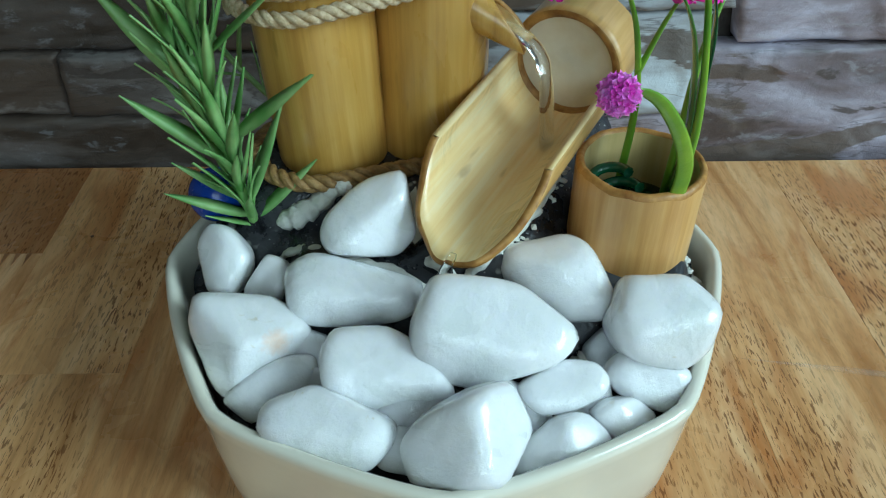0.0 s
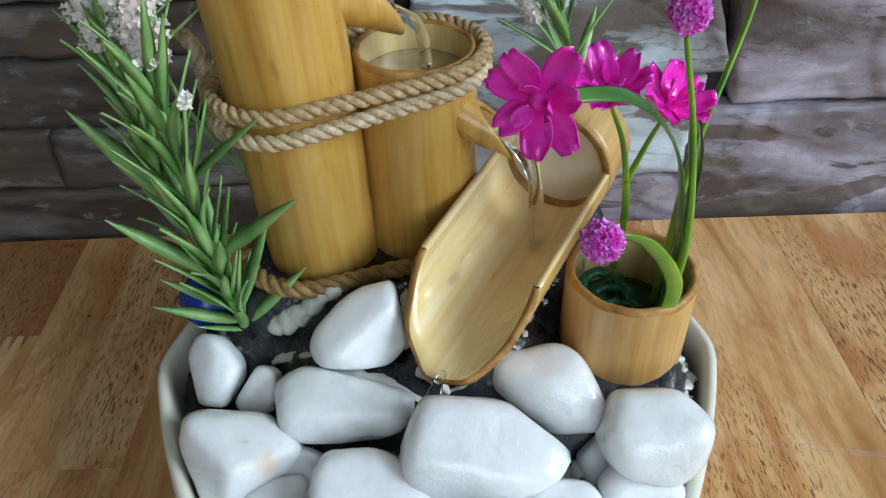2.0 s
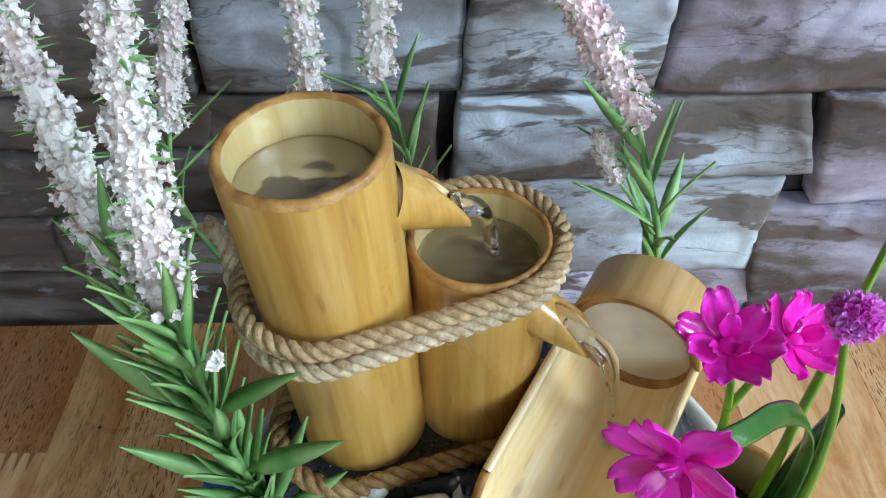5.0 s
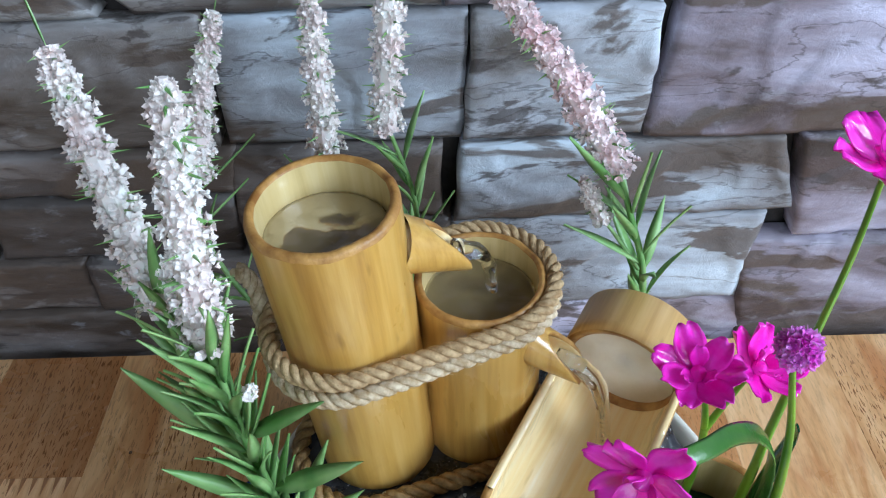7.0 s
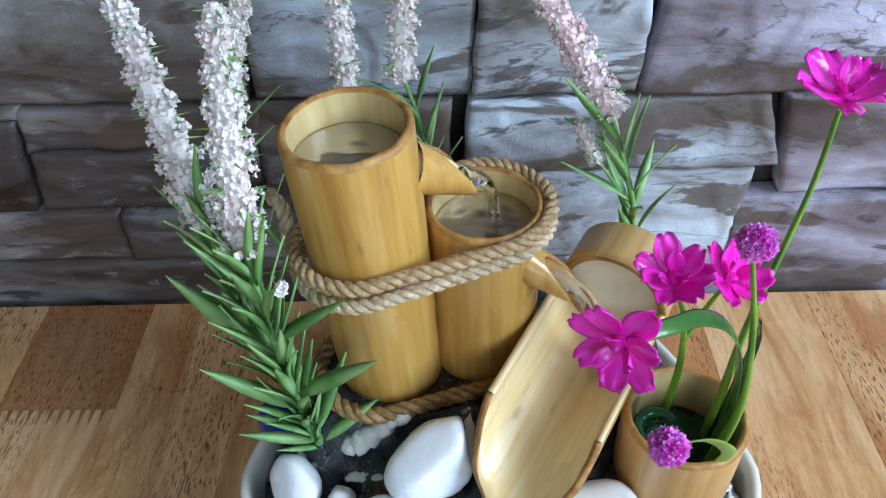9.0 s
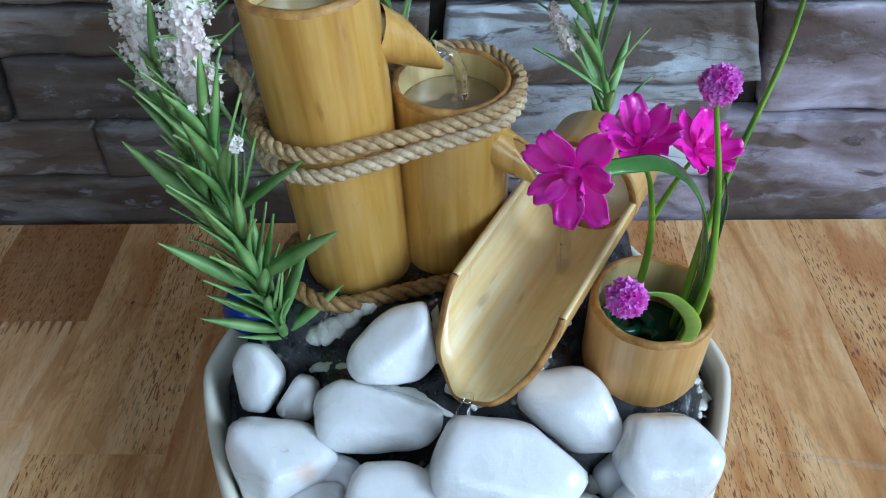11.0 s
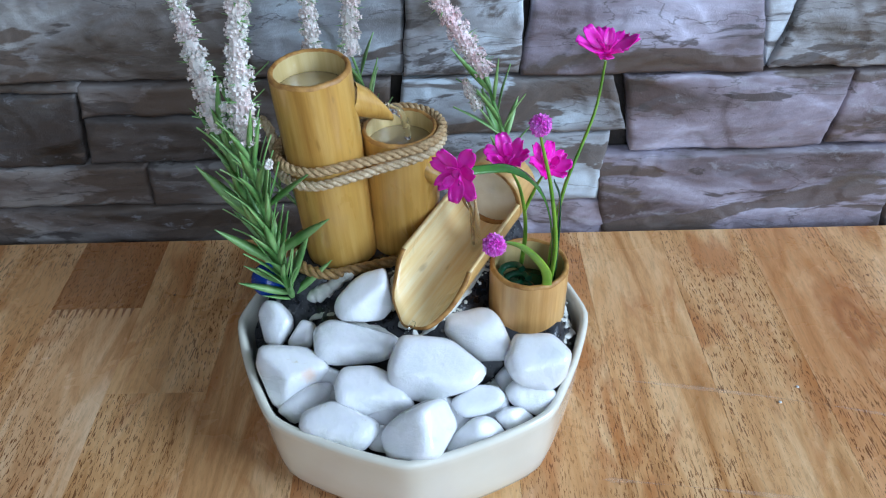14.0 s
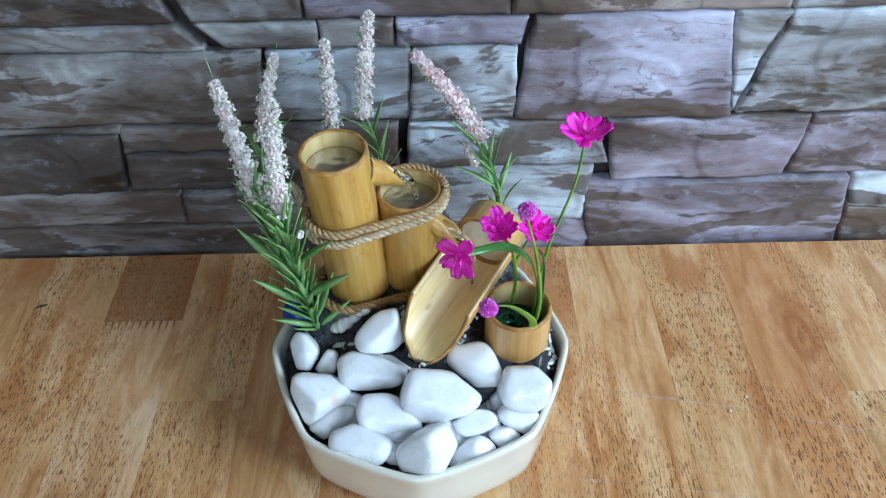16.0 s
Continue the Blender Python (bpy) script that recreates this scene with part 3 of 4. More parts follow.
def base_height(x, y):
    t = min(1.0, max(0.0, (y + 0.052) / 0.03))
    h = 0.040 + 0.0255 * t * t * (3 - 2 * t)
    dip = min(1.0, max(0.0, (-0.042 - x) / 0.010)) * min(1.0, max(0.0, (0.000 - y) / 0.012))
    h -= 0.016 * dip * t
    # raised block that carries the two tubes
    k = min(1.0, max(0.0, (y - 0.000) / 0.008)) * min(1.0, max(0.0, (x + 0.068) / 0.008)) * min(1.0, max(0.0, (0.036 - x) / 0.010))
    h += 0.0105 * k * k * (3 - 2 * k)
    rel = Vector((x, y, 0)) - Vector((TROUGH0.x, TROUGH0.y, 0))
    s, q = rel.dot(AX), rel.x * AX.y - rel.y * AX.x
    if -0.03 < s < 0.1:
        lift = min(1.0, max(0.0, (s + 0.012) / 0.015)) * max(0.0, 1 - (abs(q) / 0.020) ** 3)
        top = TROUGH0.z + 0.1228 * s - 0.0215
        h += lift * max(0.0, top - h)
    edge = min(1.0, max(0.0, (math.hypot(x - BX, y - BY) - 0.077) / 0.006))
    h += edge * min(0.0, 0.050 - h)
    return h + 0.0012 * noise.noise(Vector((x * 70, y * 70, 0))) + 0.0006 * noise.noise(Vector((x * 230, y * 230, 3)))


g = Geo()
rows = []
for i in range(37):
    r = 0.0868 * i / 36 + 0.0002
    rows.append([])
    for k in range(120):
        a = 2 * math.pi * k / 120
        x, y = r * octagon(a) * math.cos(a), r * octagon(a) * math.sin(a)
        rows[-1].append((x, y, base_height(x + BX, y + BY)))
rows.append([(p[0] * 0.93, p[1] * 0.93, 0.009) for p in rows[-1]])
g.grid(rows, 0, wrap=True)
base = thing("fountain_base", BX, BY, 0.0, "wet black foam base with white specks filling the bowl", "fountain base")
part("base_body", g.mesh("base_body", BASE), base)


def glue_bead(points, r, seed, flat=0.45):
    p0 = base.matrix_world.translation
    g = Geo()
    path = smooth_path([Vector(p) - p0 for p in points], 26)
    path = [p + Vector((0.0012 * noise.noise(p * 300 + Vector((seed, 0, 0))), 0.0012 * noise.noise(p * 300 + Vector((0, seed, 0))), 0)) for p in path]
    sweep(g, path, lambda u: r * (0.7 + 0.9 * abs(noise.noise(Vector((u * 9, seed, 0))))) * min(1, 6 * u + 0.3, 6 * (1 - u) + 0.3), 8, 0, flat)
    part("glue_bead", g.mesh("glue_bead", GLUE), base, "bead of dried white glue")


def on_base(x, y, up=0.0):
    return (x, y, base_height(x, y) + up)


glue_bead([on_base(-0.051, -0.0015, 0.003), on_base(-0.040, 0.0025, 0.003), on_base(-0.032, 0.0055, 0.003), on_base(-0.027, 0.0080, 0.002)], 0.0054, 1, 0.7)
glue_bead([on_base(-0.051, -0.007), on_base(-0.044, -0.010), on_base(-0.036, -0.013)], 0.0026, 9, 0.6)
glue_bead([on_base(-0.030, -0.018, 0.001), on_base(-0.0134, -0.024, 0.001), on_base(0.000, -0.030, 0.001)], 0.0019, 2)
glue_bead([on_base(-0.006, 0.010), on_base(-0.005, -0.008), on_base(0.0016, -0.0245), on_base(0.008, -0.029)], 0.0027, 3, 0.7)
glue_bead([on_base(0.008, -0.029), on_base(0.0219, -0.022), on_base(0.0334, -0.006), on_base(0.043, 0.0105)], 0.0028, 4, 0.7)
glue_bead([on_base(0.0833, -0.022), on_base(0.087, -0.014), on_base(0.0875, -0.004)], 0.0026, 5)
glue_bead([on_base(0.080, 0.012), on_base(0.084, 0.004), on_base(0.0865, -0.004)], 0.0020, 8)
glue_bead([on_base(0.0395, -0.048, 0.004), on_base(0.045, -0.046, 0.005), on_base(0.0510, -0.044, 0.004)], 0.0030, 6)
# ragged crumbs of glue and grit round the trough and beside the pot
grit = random.Random(8)
for k in range(90):
    if k < 45:
        u = grit.random()
        x, y = 0.020 + 0.024 * u + grit.uniform(-0.002, 0.004), -0.024 + 0.036 * u + grit.uniform(-0.004, 0.002)
    else:
        x, y = grit.uniform(0.080, 0.088), grit.uniform(-0.026, 0.010)
    r = grit.uniform(0.0005, 0.0013)
    g = Geo()
    lathe(g, [(r * math.sin(math.pi * q / 4) * (1 + 0.4 * math.sin(q * 2.1 + k)) + 0.00004, -0.7 * r * math.cos(math.pi * q / 4)) for q in range(5)], 6, 0, lambda w: 1 + 0.3 * math.sin(2 * w + k))
    part("glue_crumb", g.mesh("glue_crumb", GLUE, False), base, m=Matrix.Translation((x - BX, y - BY, base_height(x, y) + 0.0004)))

# ---- bamboo tubes ----


def bamboo_tube(name, x, y, z0, z1, r, wall_t, label, outer_mat, floor_z, bulge=0.0):
    """An upright cut tube: skin, brown cut edge and pale inside."""
    ob = thing(name, x, y, z0, label, "bamboo tube")
    h = z1 - z0
    o = Vector((x * 50, y * 50, 0))

    def wobble(a, z):
        return r * (1 + 0.012 * noise.noise(Vector((math.cos(a), math.sin(a), z * 9)) + o)) + bulge * (z / h - 0.5) ** 2

    n = 64
    g = Geo()
    angles = [2 * math.pi * k / n for k in range(n)]

    def ring(dr, z, jag=0.0):
        return [((wobble(a, z) + dr) * math.cos(a), (wobble(a, z) + dr) * math.sin(a), z + jag * (noise.noise(Vector((math.cos(a) * 3, math.sin(a) * 3, 7)) + o) + 0.5 * noise.noise(Vector((math.cos(a) * 11, math.sin(a) * 11, 7)) + o))) for a in angles]

    g.grid([ring(0, h * k / 14) for k in range(14)] + [ring(0, h - 0.0018, 0.0009)], 0, True)
    edge = Geo()
    edge.grid([ring(0, h - 0.0018, 0.0009), ring(-0.0003, h - 0.0008, 0.0006), ring(-0.0009, h - 0.0001, 0.0006), ring(-wall_t + 0.0007, h, 0.0006), ring(-wall_t, h - 0.0010, 0.0006)], 0, True)
    part("cut_rim", merged(edge.mesh("cut_rim", BAMBOO_CUT)), ob, "brown cut rim")
    g.grid([ring(-wall_t, h - 0.0010, 0.0006)] + [ring(-wall_t, h - 0.0010 - (h - 0.0010 - (floor_z - z0)) * k / 6) for k in range(1, 7)] + [[(0.001 * math.cos(a), 0.001 * math.sin(a), floor_z - z0) for a in angles]], 2, True)
    part("tube_body", merged(g.mesh("tube_body", [outer_mat, BAMBOO_CUT, BAMBOO_IN])), ob)
    return ob


TALL, MID, POT = Vector((-0.0385, 0.0267, 0.186)), Vector((0.0005, 0.0390, 0.147)), Vector((0.0640, -0.0075, 0.0950))
tall = bamboo_tube("tall_bamboo_tube", TALL.x, TALL.y, 0.0735, TALL.z, 0.0193, 0.0027, "tall varnished yellow bamboo tube brimming with water", BAMBOO, 0.150)
mid = bamboo_tube("middle_bamboo_tube", MID.x, MID.y, 0.0735, MID.z, 0.0193, 0.0024, "shorter varnished yellow bamboo tube brimming with water", BAMBOO, 0.118)
pot = bamboo_tube("bamboo_pot", POT.x, POT.y, 0.0625, POT.z, 0.0198, 0.0026, "short pale bamboo pot holding magenta plastic flowers", BAMBOO_POT, 0.072)


def spout(parent, a, b, r):
    """A thin bamboo spout from a to b, cut open slantwise at its mouth."""
    inv = parent.matrix_world.inverted()
    a, b = inv @ Vector(a), inv @ Vector(b)
    ax = (b - a).normalized()
    side = ax.cross(inv.to_3x3() @ Vector((0, 0, 1))).normalized()
    up = side.cross(ax)
    length = (b - a).length
    g = Geo()
    n = 28
    for rr, flip, slot in ((r, False, 0), (r * 0.74, True, 2)):
        rows = []
        for k in range(9):
            u = k / 8
            row = []
            for j in range(n):
                th = 2 * math.pi * j / n
                cut = length * (1 - 0.72 * (0.5 + 0.5 * math.sin(th)) ** 1.9)
                row.append(a + ax * (cut * u) + rr * (1 + 0.14 * (1 - u) - 0.10 * u) * (math.cos(th) * side + math.sin(th) * up))
            rows.append(row)
        g.grid(rows, slot, True, flip)
        if slot == 0:
            lip = rows[-1]
        else:
            g.grid([lip, rows[-1]], 1, True)
    part("spout", merged(g.mesh("spout", [BAMBOO, BAMBOO_CUT, BAMBOO_WET])), parent, "thin bamboo spout with a slanted cut mouth")


tall.matrix_world = Matrix.Translation((-0.0345, 0.0312, 0.0735)) @ pose(0, 0, 0, 2.3, -2.1, 0)
spout(tall, (-0.0225, 0.0310, 0.1675), (-0.0020, 0.0412, 0.1560), 0.0074)
spout(mid, (0.0120, 0.0310, 0.1285), (0.0325, 0.0255, 0.1190), 0.0063)

# ---- split bamboo trough ----
SLOPE = radians(7)
RT, RI = 0.0199, 0.0174
trough = thing("bamboo_trough", TROUGH0.x, TROUGH0.y, TROUGH0.z, "split bamboo trough with a cut open top, wet inside", "bamboo trough")
ax = Vector((AX.x * math.cos(SLOPE), AX.y * math.cos(SLOPE), math.sin(SLOPE)))
sd = Vector((AX.y, -AX.x, 0))
upv = sd.cross(ax)


def round_trough(s, th, r):
    """A point on the trough: s along its axis, th from its underside."""
    return ax * s + r * (math.sin(th) * sd - math.cos(th) * upv)


def front_cut(th):
    return 0.0100 - 0.0255 * math.cos(th) + 0.0006 * math.sin(9 * th)


g = Geo()
HALF, NODE_S, END_S = radians(97), 0.067, 0.086
ths = [-HALF + 2 * HALF * k / 40 for k in range(41)]


def shell(r):
    return [[round_trough(front_cut(t) + (NODE_S - front_cut(t)) * u / 16, t, r) for t in ths] for u in range(17)]


out_rows, in_rows = shell(RT), shell(RI)
g.grid(out_rows, 0, flip=True)
g.grid(in_rows, 2)
g.grid([out_rows[0], [(p * 0.5 + q * 0.5) + ax * -0.0006 for p, q in zip(out_rows[0], in_rows[0])], in_rows[0]], 1)
g.grid([[r[0] for r in out_rows], [r[0] for r in in_rows]], 2)
g.grid([[r[-1] for r in out_rows], [r[-1] for r in in_rows]], 2)
full = [2 * math.pi * k / 56 for k in range(56)]
ring_rows = []
for r, s, slot in ((RI - 0.0005, NODE_S + 0.002, 0), (RI - 0.0005, NODE_S - 0.002, 0), (RT * 1.005, NODE_S - 0.003, 0), (RT * 1.012, NODE_S + 0.001, 0), (RT, NODE_S + 0.005, 0), (RT, END_S - 0.001, 0), (RT - 0.001, END_S, 0), (0.001, END_S, 0)):
    ring_rows.append([round_trough(s + (0.0035 * (0.5 - 0.5 * math.cos(t)) if s < NODE_S + 0.003 else 0), t, r) for t in full])
g.grid(ring_rows[:3], 1, True)
g.grid(ring_rows[2:], 0, True)
part("trough_body", merged(g.mesh("trough_body", [BAMBOO_TROUGH, BAMBOO_CUT, BAMBOO_WET])), trough)
g = Geo()
g.grid([[round_trough(NODE_S + 0.003 - 0.002 * (rr / RI) ** 2 + 0.003 * (0.5 - 0.5 * math.cos(t)), t, rr) for t in full] for rr in (0.000003, 0.006, 0.011, 0.0145, RI + 0.0004)], 0, True)
part("node_disc", merged(g.mesh("node_disc", BAMBOO_NODE)), trough, "pale cream node disc closing the bamboo")

# ---- ropes ----


def hull_path(c1, r1, c2, r2, n=120):
    """The closed line of a band drawn tight round two circles."""
    pts = []
    d = Vector((c2[0] - c1[0], c2[1] - c1[1]))
    base_a = math.atan2(d.y, d.x)
    for k in range(n):
        a = 2 * math.pi * k / n
        c, r = (c2, r2) if math.cos(a - base_a) > 0 else (c1, r1)
        pts.append(Vector((c[0] + r * math.cos(a), c[1] + r * math.sin(a), 0)))
    out = []
    for i, p in enumerate(pts):
        q = pts[(i + 1) % n]
        m = max(1, round((q - p).length / 0.0012))
        out += [p.lerp(q, j / m) for j in range(m)]
    return out


def rope(name, path, r, label, mat, closed=True):
    o = thing(name, *path[0], label, "rope", "jute ropes")
    p0 = path[0].copy()
    fr = frames_along([p - p0 for p in path], closed)
    length = sum((b - a).length for a, b in zip(path, path[1:]))
    turns = max(1, round(length / (r * 4.3)))
    for s in range(3):
        g = Geo()
        pts = []
        for i, (p, t, a, b) in enumerate(fr):
            w = 2 * math.pi * (turns * i / len(fr) + s / 3)
            pts.append(p + 0.54 * r * (math.cos(w) * a + math.sin(w) * b))
        sweep(g, pts, lambda u: 0.50 * r * (1 + 0.10 * noise.noise(Vector((u * 90, s * 7, r * 900)))), 8, 0, 1.0, True, closed)
        part("strand", g.mesh("strand", mat), o)
    rf = random.Random(len(path))
    g = Geo()
    for k in range(len(fr) * 2):
        p, t, a, b = rf.choice(fr)
        w = rf.uniform(0, 6.28)
        out = math.cos(w) * a + math.sin(w) * b
        q = p + out * r * 0.92
        d = (t * rf.uniform(-1, 1) + out * rf.uniform(0.15, 0.7)).normalized() * r * rf.uniform(0.4, 1.1)
        e = d.cross(out).normalized() * 0.00006
        g.add([q - e, q + e, q + d, q + out * 0.0001], [(0, 1, 2), (1, 3, 2), (3, 0, 2)])
    part("loose_fibre", g.mesh("loose_fibre", mat, False), o, "loose jute fibres")


def band(z_tall, z_mid, dip, r, off):
    out = []
    for p in hull_path((TALL.x, TALL.y), 0.0193 + off, (MID.x, MID.y), 0.0193 + off):
        u = min(1.2, max(-0.2, ((p.x - TALL.x) * 0.95 + (p.y - TALL.y) * 0.3) / 0.041))
        out.append(Vector((p.x, p.y, z_tall + (z_mid - z_tall) * u + dip * noise.noise(Vector((p.x * 40, p.y * 40, z_tall * 100))))))
    return out


rope("upper_rope", band(0.1426, 0.1452, 0.0004, 0.0028, 0.0022), 0.0025, "twisted tan jute rope tied round both bamboo tubes", ROPE_TAN)
rope("upper_rope", band(0.1354, 0.1398, 0.0004, 0.0028, 0.0022), 0.0025, "twisted pale jute rope tied round both bamboo tubes", ROPE)
rope("lower_rope", band(0.0790, 0.0788, 0.0006, 0.003, 0.0028), 0.0031, "damp jute rope lying round the feet of both tubes", ROPE_WET)
knot = smooth_path([(-0.0595, 0.0225, 0.130), (-0.0625, 0.0300, 0.138), (-0.0640, 0.0360, 0.147), (-0.0680, 0.0370, 0.154)], 22)
rope("rope_end", knot, 0.0026, "loose frayed end of the jute rope", ROPE, False)

# ---- pebbles ----


def pebble(x, y, z, thick, sides, fronts=(), seed=1, worn=13, label="smooth white quartz pebble, wet, in the bowl"):
    """A water-worn stone that leans back by 45 degrees. sides: (angle, reach in mm) of the worn faces round its edge;
    fronts: (angle, slope, reach in mm) of broad faces on its exposed side; worn: the lower, the rounder."""
    rg = random.Random(seed)
    planes = [(Vector((0, 0, 1)), thick), (Vector((0, 0, -1)), thick * 0.9)]
    for w, reach in sides:
        d = Vector((math.cos(radians(w)), math.sin(radians(w)), 0))
        reach *= 1.01
        planes.append((d, reach))
        planes.append(((d + Vector((0, 0, rg.uniform(0.6, 1.3)))).normalized(), (reach + thick) * 0.707 * rg.uniform(0.84, 0.98)))
        planes.append(((d - Vector((0, 0, 1))).normalized(), (reach + thick) * 0.707 * 0.85))
    for w, slope, reach in fronts:
        k = math.sin(radians(slope))
        planes.append((Vector((k * math.cos(radians(w)), k * math.sin(radians(w)), math.cos(radians(slope)))), reach))
    normals, reaches = np.array([tuple(d) for d, r in planes]), np.array([r for d, r in planes])
    bm = bmesh.new()
    bmesh.ops.create_icosphere(bm, subdivisions=4, radius=1)
    o = Vector((seed * 2.1, seed * 5.3, seed * 0.9))
    for v in bm.verts:
        p = v.co.normalized()
        facing = np.maximum(normals @ np.array(p), 0) / reaches
        r = float((facing ** worn).sum()) ** (-1 / worn)
        r *= 1 + 0.030 * noise.noise(p * 1.7 + o) + 0.014 * noise.noise(p * 4.0 + o) + 0.004 * noise.noise(p * 11.0 + o)
        v.co = p * r * 0.001
    me = bpy.data.meshes.new("pebble")
    bm.to_mesh(me)
    bm.free()
    me.materials.append(QUARTZ_FLECK if "fleck" in label else QUARTZ)
    me.polygons.foreach_set("use_smooth", [True] * len(me.polygons))
    ob = tagged(new("pebble", me), label, "pebble", "white pebbles in the bowl")
    ob.matrix_world = pose(x, y, z, 45, 0, 0)
    return ob


pebble(-0.0192, -0.0133, 0.0775, 9.5, ((10, 13.3), (99, 13.5), (133, 10.8), (161, 13.8), (209, 16.8), (269, 11.6), (318, 14.1)), ((120, 30, 8.0), (-40, 35, 9.0)), 3, 13)
pebble(-0.0259, -0.0324, 0.0639, 9.5, ((74, 10.2), (118, 17.1), (185, 19.1), (249, 12.8), (273, 9.9), (299, 15.8), (353, 23.4)), ((90, 35, 7.8), (-90, 25, 9.0)), 4, 13)
pebble(0.0143, -0.0529, 0.0677, 9.5, ((49, 17.3), (84, 15.4), (154, 20.5), (203, 21.1), (255, 16.4), (287, 14.8), (328, 23.5)), ((70, 18, 9.0), (-100, 32, 10.5)), 6, 14, "large flat white quartz pebble under the falling water")
pebble(0.0385, -0.0304, 0.0675, 10.5, ((26, 12.4), (58, 13.3), (100, 13.2), (169, 18.3), (230, 11.0), (272, 13.6), (350, 16.9)), ((105, 42, 10.5), (215, 30, 9.5)), 7, 14)
pebble(0.0655, -0.0471, 0.0654, 12.0, ((45, 14.6), (89, 13.2), (157, 15.3), (205, 15.5), (248, 13.2), (302, 14.8), (342, 14.4)), ((90, 30, 11.5), (-80, 35, 12.0)), 9, 13, "blocky white quartz pebble beside the bowl rim")
pebble(-0.0551, -0.0453, 0.0571, 11.5, ((49, 15.5), (86, 14.1), (165, 18.8), (206, 14.1), (253, 16.9), (311, 14.8), (354, 18.5)), ((75, 35, 9.5), (200, 34, 10.0), (-40, 34, 10.5)), 10, 16, "angular white quartz pebble with an orange fleck")
pebble(-0.0668, -0.0135, 0.0622, 7.5, ((10, 8.6), (41, 8.3), (82, 10.9), (150, 10.9), (197, 7.7), (264, 11.7), (332, 9.0)), ((170, 30, 6.5),), 12, 13)
pebble(-0.0519, -0.0207, 0.0586, 6.5, ((30, 7.8), (76, 8.3), (147, 5.5), (207, 8.7), (255, 7.1), (291, 7.0), (350, 5.6)), (), 13, 12, "small yellowish white pebble between larger ones")
pebble(-0.0151, -0.0602, 0.0590, 9.0, ((40, 13.9), (62, 13.3), (91, 13.5), (150, 18.3), (188, 15.9), (232, 14.9), (285, 13.2), (345, 23.0)), ((80, 30, 8.5), (-90, 30, 8.5)), 15, 14)
pebble(-0.0287, -0.0755, 0.0543, 8.0, ((5, 19.0), (65, 10.0), (109, 13.4), (171, 19.4), (246, 8.7), (266, 10.6), (319, 16.0)), ((100, 22, 7.4), (-110, 30, 7.6)), 16, 12)
pebble(0.0085, -0.0814, 0.0583, 11.0, ((27, 16.9), (94, 13.7), (116, 10.9), (140, 13.2), (200, 17.9), (269, 12.1), (328, 14.0)), ((185, 28, 9.2), (12, 40, 11.0)), 18, 16, "ridged white quartz pebble at the front of the bowl")
pebble(0.0341, -0.0785, 0.0498, 7.0, ((22, 13.7), (55, 11.4), (97, 8.4), (127, 7.3), (145, 8.6), (275, 7.2), (295, 7.2), (195, 17.0)), ((160, 30, 6.2), (30, 30, 7.5)), 19, 12)
pebble(0.0363, -0.0636, 0.0566, 6.2, ((41, 11.4), (83, 8.0), (116, 6.9), (230, 10.5), (278, 6.7), (297, 7.1), (342, 12.0), (175, 13.5)), ((95, 28, 5.6),), 21, 12)
pebble(0.0617, -0.0566, 0.0515, 7.5, ((62, 7.8), (89, 8.1), (133, 11.2), (199, 11.0), (245, 7.6), (310, 10.2), (353, 12.1)), (), 22, 12)
pebble(0.0533, -0.0680, 0.0486, 6.0, ((53, 6.2), (93, 5.5), (124, 6.8), (221, 6.7), (292, 5.8), (313, 6.5), (10, 10.5)), ((20, 32, 5.0),), 24, 16)
pebble(-0.0468, -0.0555, 0.0497, 7.0, ((10, 13.8), (94, 8.2), (119, 6.1), (135, 7.7), (231, 13.2), (300, 6.8), (332, 11.3)), (), 25, 12)
pebble(-0.0080, -0.0775, 0.0475, 5.0, ((10, 8.5), (70, 6.5), (130, 7.0), (200, 9.0), (260, 6.0), (310, 6.5)), (), 40, 10, "small white pebble low at the front of the bowl")
# stones that show only in the gaps between the upper ones
for x, y, z, seed in ((-0.0080, -0.0690, 0.0465, 27), (0.0170, -0.0650, 0.0480, 28), (-0.0380, -0.0470, 0.0490, 29), (-0.0035, -0.0660, 0.0500, 31), (0.0240, -0.0660, 0.0440, 32), (-0.0570, -0.0330, 0.0460, 33), (-0.0500, -0.0440, 0.0450, 34), (-0.0370, -0.0570, 0.0450, 35), (0.0420, -0.0580, 0.0440, 36), (0.0560, -0.0440, 0.0450, 37), (0.0000, -0.0480, 0.0500, 39)):
    pebble(x, y, z + 0.003, 6.0, ((10, 9.5), (70, 8.0), (130, 9.0), (200, 10.0), (260, 8.0), (310, 9.0)), (), seed, 9)

ball = thing("blue_ball", -0.0728, 0.0095, 0.0715, "glossy blue plastic ball resting on the base", "ball")
g = Geo()
lathe(g, [(0.0093 * math.sin(math.pi * k / 20) + 0.0001, -0.0093 * math.cos(math.pi * k / 20)) for k in range(21)], 36)
part("ball_body", merged(g.mesh("ball_body", BLUE)), ball)

chip = thing("blue_ball", 0.0277, -0.0653, 0.0480, "small glossy blue plastic ball half hidden between the pebbles", "ball")
g = Geo()
lathe(g, [(0.0050 * math.sin(math.pi * k / 16) + 0.0001, -0.0050 * math.cos(math.pi * k / 16)) for k in range(17)], 28)
part("ball_body", merged(g.mesh("ball_body", BLUE)), chip)

# ---- plants ----


